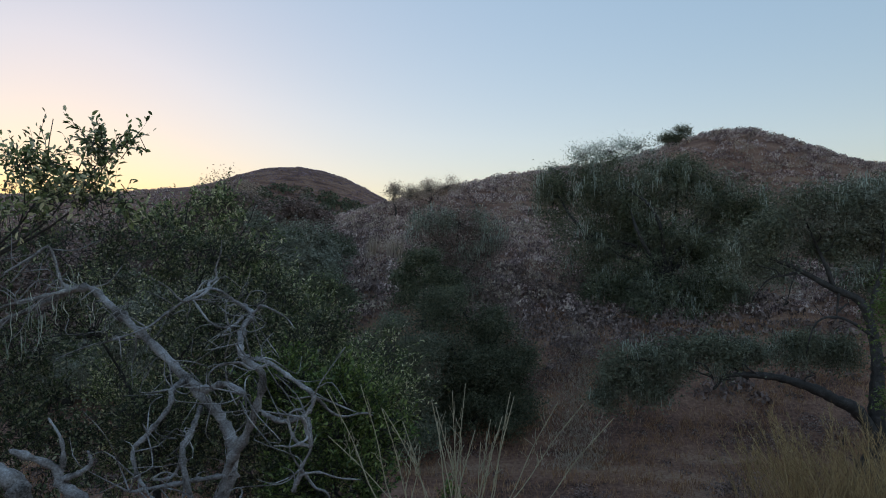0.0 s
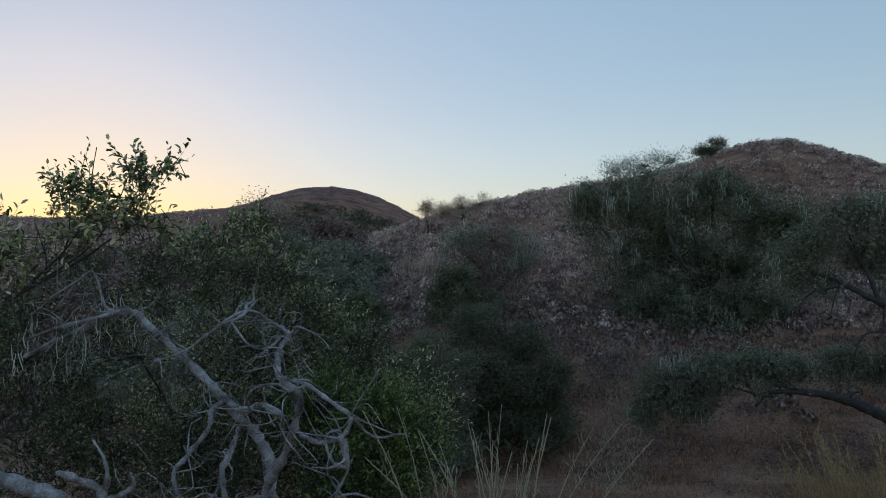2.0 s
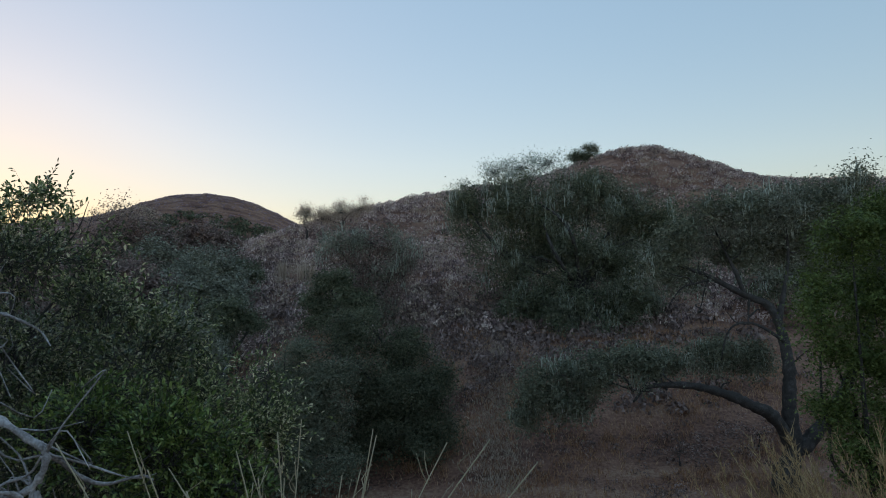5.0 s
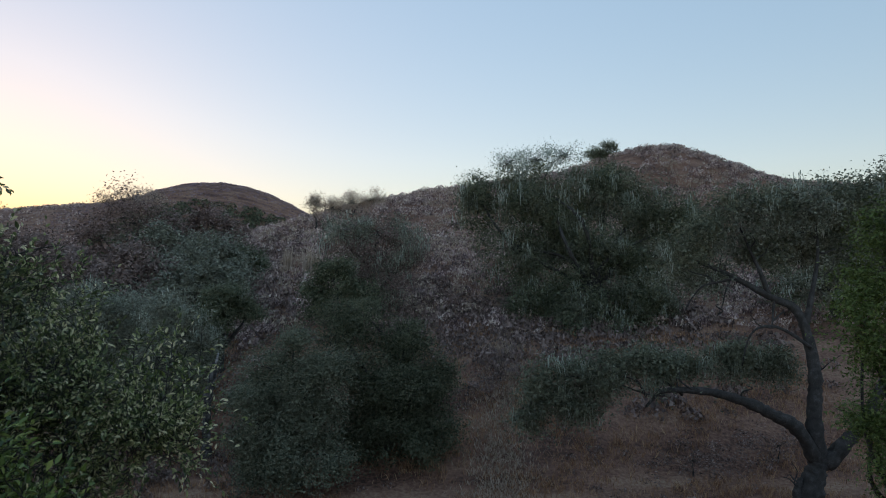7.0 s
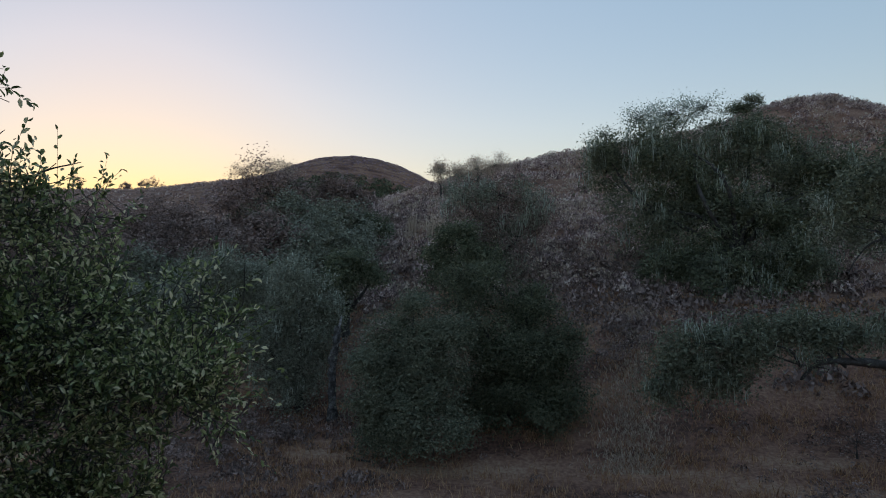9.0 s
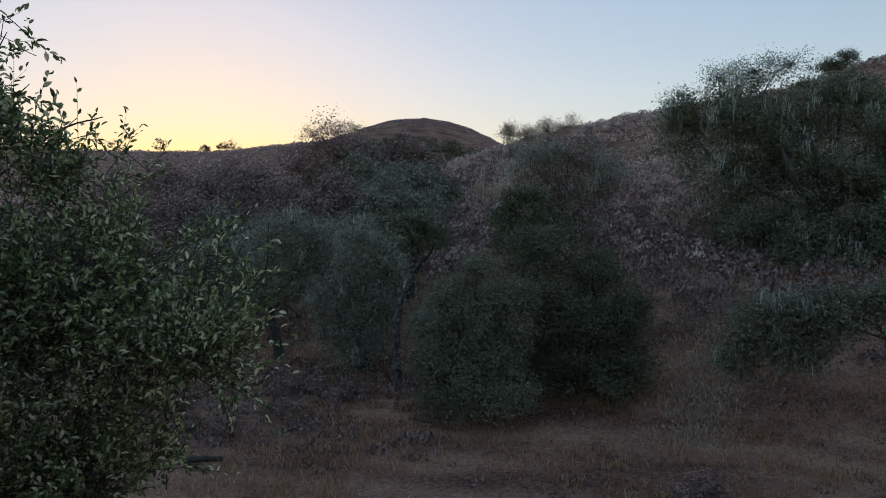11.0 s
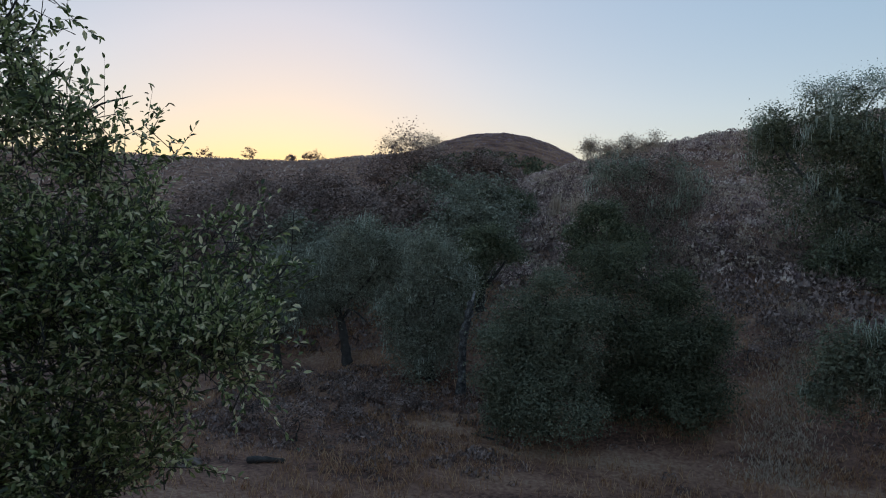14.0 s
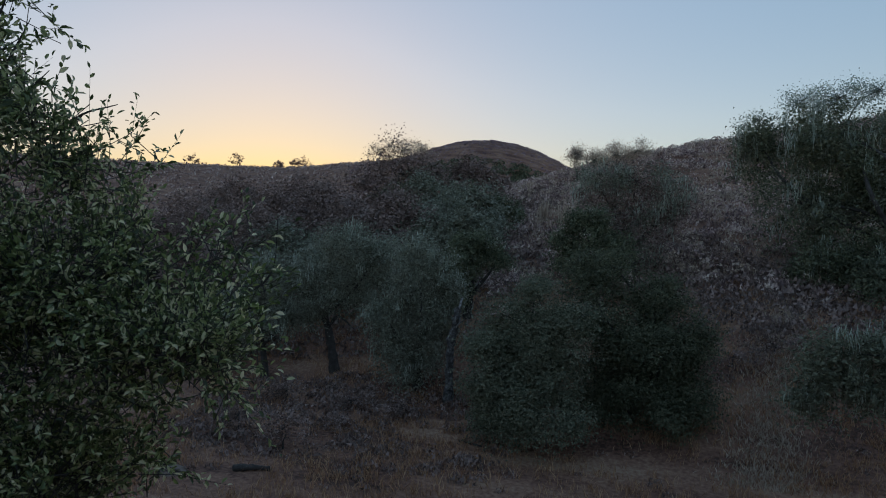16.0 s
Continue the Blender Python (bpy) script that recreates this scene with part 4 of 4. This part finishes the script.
# tall dry stalks at the slope's edge
clump1 = thing("dry_stalks", (0.07, 4.95, float(on_ground(0.07, 4.95))), "tall pale dry stalks in a loose clump", "dry plant")
for k in range(26):
    b = np.array([rng.normal() * 0.05, rng.normal() * 0.05, -0.05])
    out = np.array([rng.normal() * 0.24, rng.normal() * 0.12, rng.uniform(0.25, 0.5)])
    tip = np.array([out[0] * 1.5 + rng.normal() * 0.09, out[1] * 1.2, rng.uniform(0.75, 1.2)])
    runs = [([b, out * [0.55, 0.55, 0.5], out, out * [0.45, 0.45, 0.5] + tip * 0.52, tip], 0.006, 0.0028, 4, 4)]
    for q in range(5):
        w = out + (tip - out) * rng.uniform(0.2, 0.8)
        runs.append(([w, w + [0.02 * rng.normal(), 0.02 * rng.normal(), 0.05], w + [0.035 * rng.normal(), 0.03 * rng.normal(), 0.12]], 0.0035, 0.0015, 3, 2))
    part("stalk", tube_mesh("stalk", runs, M_STRAW), clump1)
gold = thing("golden_grass", (2.75, 4.8, float(on_ground(2.75, 4.8))), "golden feathery dry grass clump on the slope", "grass", kind="stuff")
n = 1500
at = np.stack([np.clip(rng.normal(size=n) * 0.35, -0.4, 1.0), rng.normal(size=n) * 0.3, np.zeros(n)], 1)
at[:, 2] = on_ground(at[:, 0] + 2.75, at[:, 1] + 4.8) - gold.location.z
v, f = blades(at, 0.6, 0.003, 0.28)
part("blades", mesh_of("blades", v, f, M_GOLD), gold)
stems, hairs = [], []
for k in range(120):
    b = at[k]
    tip = b + [-0.16 + 0.12 * rng.normal(), 0.1 * rng.normal(), rng.uniform(0.55, 0.98)]
    line = [b, b * 0.55 + tip * 0.45 + [0.05, 0, 0.04], tip]
    stems.append((line, 0.003, 0.0012, 3, 4))
    w = spline(line, 24)[26:]
    w = np.repeat(w, 3, 0)
    go = unit(tip - line[1]) * 0.75 + 0.42 * rng.normal(size=w.shape)
    hairs.append(np.stack([w, w + go * 0.012 + [0.004, 0, 0], w + go * rng.uniform(0.03, 0.06, (len(w), 1))], 1).reshape(-1, 3))
part("blades", tube_mesh("blades", stems, M_GOLD), gold, "thin pale stems")
hairs = np.vstack(hairs)
part("blades", mesh_of("blades", hairs, np.arange(len(hairs)).reshape(-1, 3), M_GOLD), gold, "feathery straw-coloured seed heads")

oak("oak_sprout", (0.3, 10.6), [(0.25, 10.6, -2.6, 0.35, 0.3, 0.5), (0.05, 10.6, -2.1, 0.2, 0.2, 0.3)], 420, 0.075, M_LEAF_BRIGHT, "small leafy oak sprout on the slope", "shrub", trunk=0.015, clump=0.06, per=7, oval=True, twigs=30, shell=0.2)
# small dark shrubs
for bx, by, w, h, mt, lb in ((14.6, 34.6, 1.5, 1.3, M_LEAF_DUSK, "dark round twiggy shrub on dry grass"), (6.6, 33.4, 1.0, 0.9, M_LEAF_DUSK, "brown twiggy shrub on dry grass"), (7.2, 49.0, 2.6, 0.9, M_LEAF_DUSK, "low dark brush on the slope"),
                             (9.6, 50.6, 2.2, 0.8, M_LEAF_DUSK, "low dark brush on the slope"), (11.0, 62, 3.0, 1.1, M_LEAF_DUSK, "low dark brush on the slope"), (6.0, 63, 3.0, 1.2, M_LEAF_DUSK, "low dark brush on the slope"),
                             (18.5, 41, 3.2, 1.6, M_LEAF_DUSK, "dark brush under the wide oak"), (24, 42, 3.0, 1.8, M_LEAF_DUSK, "dark brush under the wide oak"), (-14.0, 44.5, 1.4, 1.0, M_LEAF_DUSK, "low dark brush on the valley floor"),
                             (-18.5, 45, 1.8, 1.2, M_LEAF_DUSK, "low dark brush on the valley floor"), (-13.5, 41.5, 1.2, 0.7, M_LEAF_DUSK, "brown twiggy shrub on dry grass"), (12.4, 30.2, 0.9, 0.8, M_LEAF_DUSK, "low dark brush on the valley floor"),
                             (-14.6, 37.6, 1.3, 2.0, M_LEAF_DUSK, "dark twiggy shrub on the valley floor"), (-18, 39, 1.6, 1.8, M_LEAF_DUSK, "dark twiggy shrub on the valley floor"), (-10.5, 43.5, 1.2, 1.0, M_LEAF_DUSK, "low dark brush on the valley floor"),
                             (-6.0, 54, 2.0, 1.2, M_BRUSH, "grey twiggy brush on the slope"), (-8, 60, 2.2, 1.0, M_BRUSH, "grey twiggy brush on the slope")):
    gz = float(on_ground(bx, by))
    oak("low_shrub", (bx, by), [(bx, by, gz + h * 0.5, w, w * 0.8, h * 0.6)], 1300, 0.13, mt, lb, "shrub", trunk=0.05, clump=0.16, twigs=30, shell=0.2)

# dead snag and fallen branches
snag = thing("dead_snag", (-8.5, 45.9, float(on_ground(-8.5, 45.9))), "broken pale dead trunk standing among oaks", "dead tree")
_s0 = np.array(snag.location)
part("trunk", tube_mesh("trunk", [([(-8.5, 45.9, _s0[2] - 0.2) - _s0, (-8.38, 45.8, -6.8) - _s0, (-8.15, 45.8, -5.45) - _s0, (-8.02, 45.8, -4.6) - _s0], 0.26, 0.16, 9, 6, 0.18, 0.3)], M_SNAG), snag)
part("limb", tube_mesh("limb", [([(-8.15, 45.8, -5.45) - _s0, (-7.92, 45.8, -4.5) - _s0, (-7.8, 45.8, -4.0) - _s0], 0.1, 0.05, 7)], M_DEAD), snag)
part("limb", tube_mesh("limb", [([(-8.25, 45.8, -5.8) - _s0, (-7.85, 45.6, -5.4) - _s0, (-7.4, 45.6, -5.1) - _s0], 0.05, 0.015, 6)], M_DEAD), snag)
fall = thing("fallen_branches", (-12.3, 74.4, float(on_ground(-12.3, 74.4))), "bleached fallen branches on the brushy slope", "dead wood")
for k in range(9):
    a = rng.normal(size=3) * [0.9, 0.6, 0.1] + [0, 0, 0.35]
    part("branch", tube_mesh("branch", [([a, a + [0.9 * rng.normal(), 0.5, 0.5 + 0.3 * rng.normal()], a + [1.6 * rng.normal(), 0.7, 0.9 + 0.5 * rng.normal()]], 0.12, 0.04, 6)], M_BLEACH), fall)
for bx, by, s in ((-11.0, 66, 1.0), (-10.4, 60, 0.8)):
    st = thing("dead_shrub", (bx, by, float(on_ground(bx, by))), "bleached bare dead shrub on the slope", "dead wood")
    for k in range(7):
        tip = np.array([rng.normal() * 0.6, rng.normal() * 0.3, rng.uniform(0.8, 1.7)]) * s
        part("branch", tube_mesh("branch", [([(0, 0, -0.1), tip * 0.5 + rng.normal(size=3) * 0.12, tip], 0.06, 0.02, 6)], M_BLEACH), st)

for (ax, ay), (bx, by), r, lb in (((1.2, 29.4), (2.4, 29.0), 0.06, "dark fallen stick on dry grass"), ((-15.2, 34.2), (-13.6, 34.6), 0.16, "dark fallen log on the valley floor"), ((-6.5, 41.0), (-5.2, 40.4), 0.07, "dark fallen stick on dry grass")):
    lg = thing("fallen_log", (ax, ay, float(on_ground(ax, ay))), lb, "log")
    o = np.array(lg.location)
    part("trunk", tube_mesh("trunk", [([(0, 0, r * 0.6), ((bx - ax) * 0.5, (by - ay) * 0.5, float(on_ground((ax + bx) / 2, (ay + by) / 2)) - o[2] + r), (bx - ax, by - ay, float(on_ground(bx, by)) - o[2] + r * 0.7)], r, r * 0.6, 8, 5, 0.15, 0.3)], M_BARK), lg)


def rock(x, y, w, h, label, mat):
    bm = bmesh.new()
    bmesh.ops.create_icosphere(bm, subdivisions=3, radius=1)
    for v in bm.verts:
        k = 1 + 0.35 * noise.noise(v.co * 1.3 + Vector((x, y, 0))) + 0.1 * noise.noise(v.co * 4)
        v.co = Vector((v.co.x * w, v.co.y * w * 0.7, v.co.z * h)) * k
    me = bpy.data.meshes.new("rock")
    bm.to_mesh(me)
    bm.free()
    me.materials.append(mat)
    ob = new("rock", me)
    ob.location = (x, y, float(on_ground(x, y)) + h * 0.25)
    return tagged(ob, label, "rock")


M_ROCK = shader("weathered_stone", [(0.3, (0.12, 0.09, 0.075)), (0.55, (0.2, 0.155, 0.13)), (0.75, (0.3, 0.25, 0.21))], scale=1.5, fine=14, bump=0.7)
rock(-17.6, 33.0, 0.75, 0.3, "flat brown-grey boulder on the valley floor", M_ROCK)
for k in range(26):
    rock(rng.uniform(-13, -3), rng.uniform(39, 50), rng.uniform(0.07, 0.2), rng.uniform(0.06, 0.14), "small dark clod on the bare slope", M_GROUND)["group"] = "clods on the slope"

# ---- brush and grass, past counting ----


def brush(name, x, y, size, mat, label, leaves=30, flat=0.75, fine=0.24):
    """Low rounded bushes on the ground, each a mound of small upright leaves."""
    n = len(x)
    s = size * rng.uniform(0.45, 1.35, n)
    mid = np.stack([x, y, on_ground(x, y, 0.05)], 1)
    way = unit(rng.normal(size=(n, leaves, 3)))
    way[..., 2] = np.abs(way[..., 2])
    at = (mid[:, None] + way * (s[:, None] * rng.uniform(0.7, 1.0, (n, leaves)))[..., None] * [1, 1, flat]).reshape(-1, 3)
    face = unit(way.reshape(-1, 3) + 0.55 * rng.normal(size=at.shape))
    side = unit(np.cross(face, [0.05, 0.02, 1.0]) + 0.3 * rng.normal(size=at.shape))
    up = np.cross(side, face)
    w = (np.repeat(s, leaves) * fine * rng.uniform(0.6, 1.4, len(at)))[:, None]
    v = np.stack([at - side * w * 0.55 - up * w * 0.6, at + side * w * 0.55 - up * w * 0.6, at + up * w], 1).reshape(-1, 3)
    ob = new(name, mesh_of(name, v, np.arange(len(v)).reshape(-1, 3), mat))
    return tagged(ob, label, "brush", kind="stuff")


def spread(n, x0, x1, y0, y1, patch=0.1, cut=0.0):
    """Uneven scatter: places where a broad noise is above cut."""
    x, y = rng.uniform(x0, x1, n), rng.uniform(y0, y1, n)
    keep = np.array([noise.noise(Vector((a * patch, b * patch, 3.3))) for a, b in zip(x, y)]) + 0.25 * rng.normal(size=n) > cut
    return x[keep], y[keep]


x, y = spread(9500, -45, 110, 58, 150, 0.35, -0.1)
brush("sagebrush", x, y, 1.05, M_BRUSH, "grey-brown sagebrush covering the far slope", 58, 0.8, 0.16)
x, y = spread(5200, -45, 105, 60, 150, 0.3, 0.14)
brush("dark_brush", x, y, 0.8, M_LEAF_DUSK, "dark brush between the sage on the far slope", 30)
x, y = spread(1500, -8, 40, 46, 72, 0.11, 0.12)
brush("dark_brush", x, y, 0.8, M_LEAF_DUSK, "dark low brush on the lower slope", 44)
# dark mounds added both as weeds and to darken the ground as tree shade
x, y = spread(900, -24, -4, 36, 50, 0.2, 0.0)
brush("shade_weeds", x, y, 0.5, M_LEAF_DUSK, "dark weeds doubling as tree shade below the lichen oaks", 30)
x, y = spread(700, -22, 30, 22, 48, 0.14, 0.18)
brush("valley_brush", x, y, 0.38, M_LEAF_DUSK, "dark low weeds on the valley floor", 36)
x, y = spread(5600, -30, 100, 60, 145, 0.12, 0.02)
brush("bunch_grass", x, y, 0.8, M_PALE, "pale bunch grass on the far slope", 34, 1.2, 0.18)
a, r = rng.uniform(0, 6.3, 11000), 62 * rng.uniform(0, 1, 11000) ** 0.6
brush("hill_brush", -61 + r * np.cos(a), 298 + r * np.sin(a), 0.45, M_HILL, "mauve brush covering the rounded far hill", 12, 0.7, 0.3)
a, r = rng.uniform(0.16, 1.0, 5000), rng.uniform(100, 235, 5000)
brush("hollow_brush", -r * np.sin(a), r * np.cos(a), 2.0, M_LEAF_DUSK, "dark brush filling the hollow below the ridge", 16, 0.75, 0.34)
x, y = spread(420, 0, 15, 52, 63, 0.25, -0.05)
brush("dark_brush", x, y, 0.75, M_LEAF_DUSK, "dark brush along the foot of the far slope", 50, 0.8, 0.17)
x, y = rng.uniform(-92, -14, 520), rng.uniform(236, 272, 520)
brush("foot_brush", x, y, 2.3, M_LEAF_DARK, "dark green brush at the foot of the round hill", 40)
x, y = spread(3600, -62, -8, 52, 105, 0.1, -0.15)
brush("hollow_brush", x, y, 0.9, M_LEAF_DUSK, "dark brush between the oaks of the hollow", 20)
a, r = rng.uniform(0.37, 1.2, 6500), rng.uniform(235, 400, 6500)
brush("ridge_brush", -r * np.sin(a), r * np.cos(a), 1.2, M_BRUSH, "brush covering the sunset ridge", 9, 0.75, 0.34)
x, y = np.repeat(rng.uniform(-26, 32, 13000), 9), np.repeat(rng.uniform(21, 60, 13000), 9)
x, y = x + 0.16 * rng.normal(size=len(x)), y + 0.16 * rng.normal(size=len(y))
keep = np.array([noise.noise(Vector((a * 0.16, b * 0.3, 9.1))) for a, b in zip(x, y)]) + 0.2 * rng.normal(size=len(x)) > -0.02
x, y = x[keep], y[keep]
v, f = blades(np.stack([x, y, on_ground(x, y, 0.03)], 1), 0.38, 0.016, 0.5)
tagged(new("dry_grass", mesh_of("dry_grass", v, f, M_RUST)), "rust-tinged dry grass on the valley floor", "grass", kind="stuff")
y = rng.uniform(39, 66, 9000)
x = np.interp(y, [39, 48, 56, 66], [7.6, 9.0, 11.2, 14.6]) + rng.normal(size=9000) * np.interp(y, [39, 52, 66], [1.1, 1.0, 0.6])
v, f = blades(np.stack([x, y, on_ground(x, y, 0.02)], 1), 0.24, 0.03, 0.6)
tagged(new("dry_grass", mesh_of("dry_grass", v, f, M_PALE)), "pale trodden grass along a strip up the slope", "grass", kind="stuff")
x, y = rng.uniform(-5, 8, 9000), rng.uniform(1.5, 14, 9000)
v, f = blades(np.stack([x, y, on_ground(x, y, 0.02)], 1), 0.2, 0.004, 0.5)
tagged(new("dry_grass", mesh_of("dry_grass", v, f, M_GOLD)), "short dry grass along the footpath", "grass", kind="stuff")
for px, py in ((-5.5, 76.8), (-4.7, 76.4), (13.9, 101.5), (-14.4, 77.8), (-8, 79)):
    v, f = blades(rng.normal(size=(80, 3)) * [0.28, 0.25, 0], 2.2, 0.04, 0.09)
    st = new("tall_grass", mesh_of("tall_grass", v, f, M_PALE))
    st.location = (px, py, float(on_ground(px, py)))
    tagged(st, "tuft of tall pale dry grass", "grass", "tall pale tufts", "stuff")
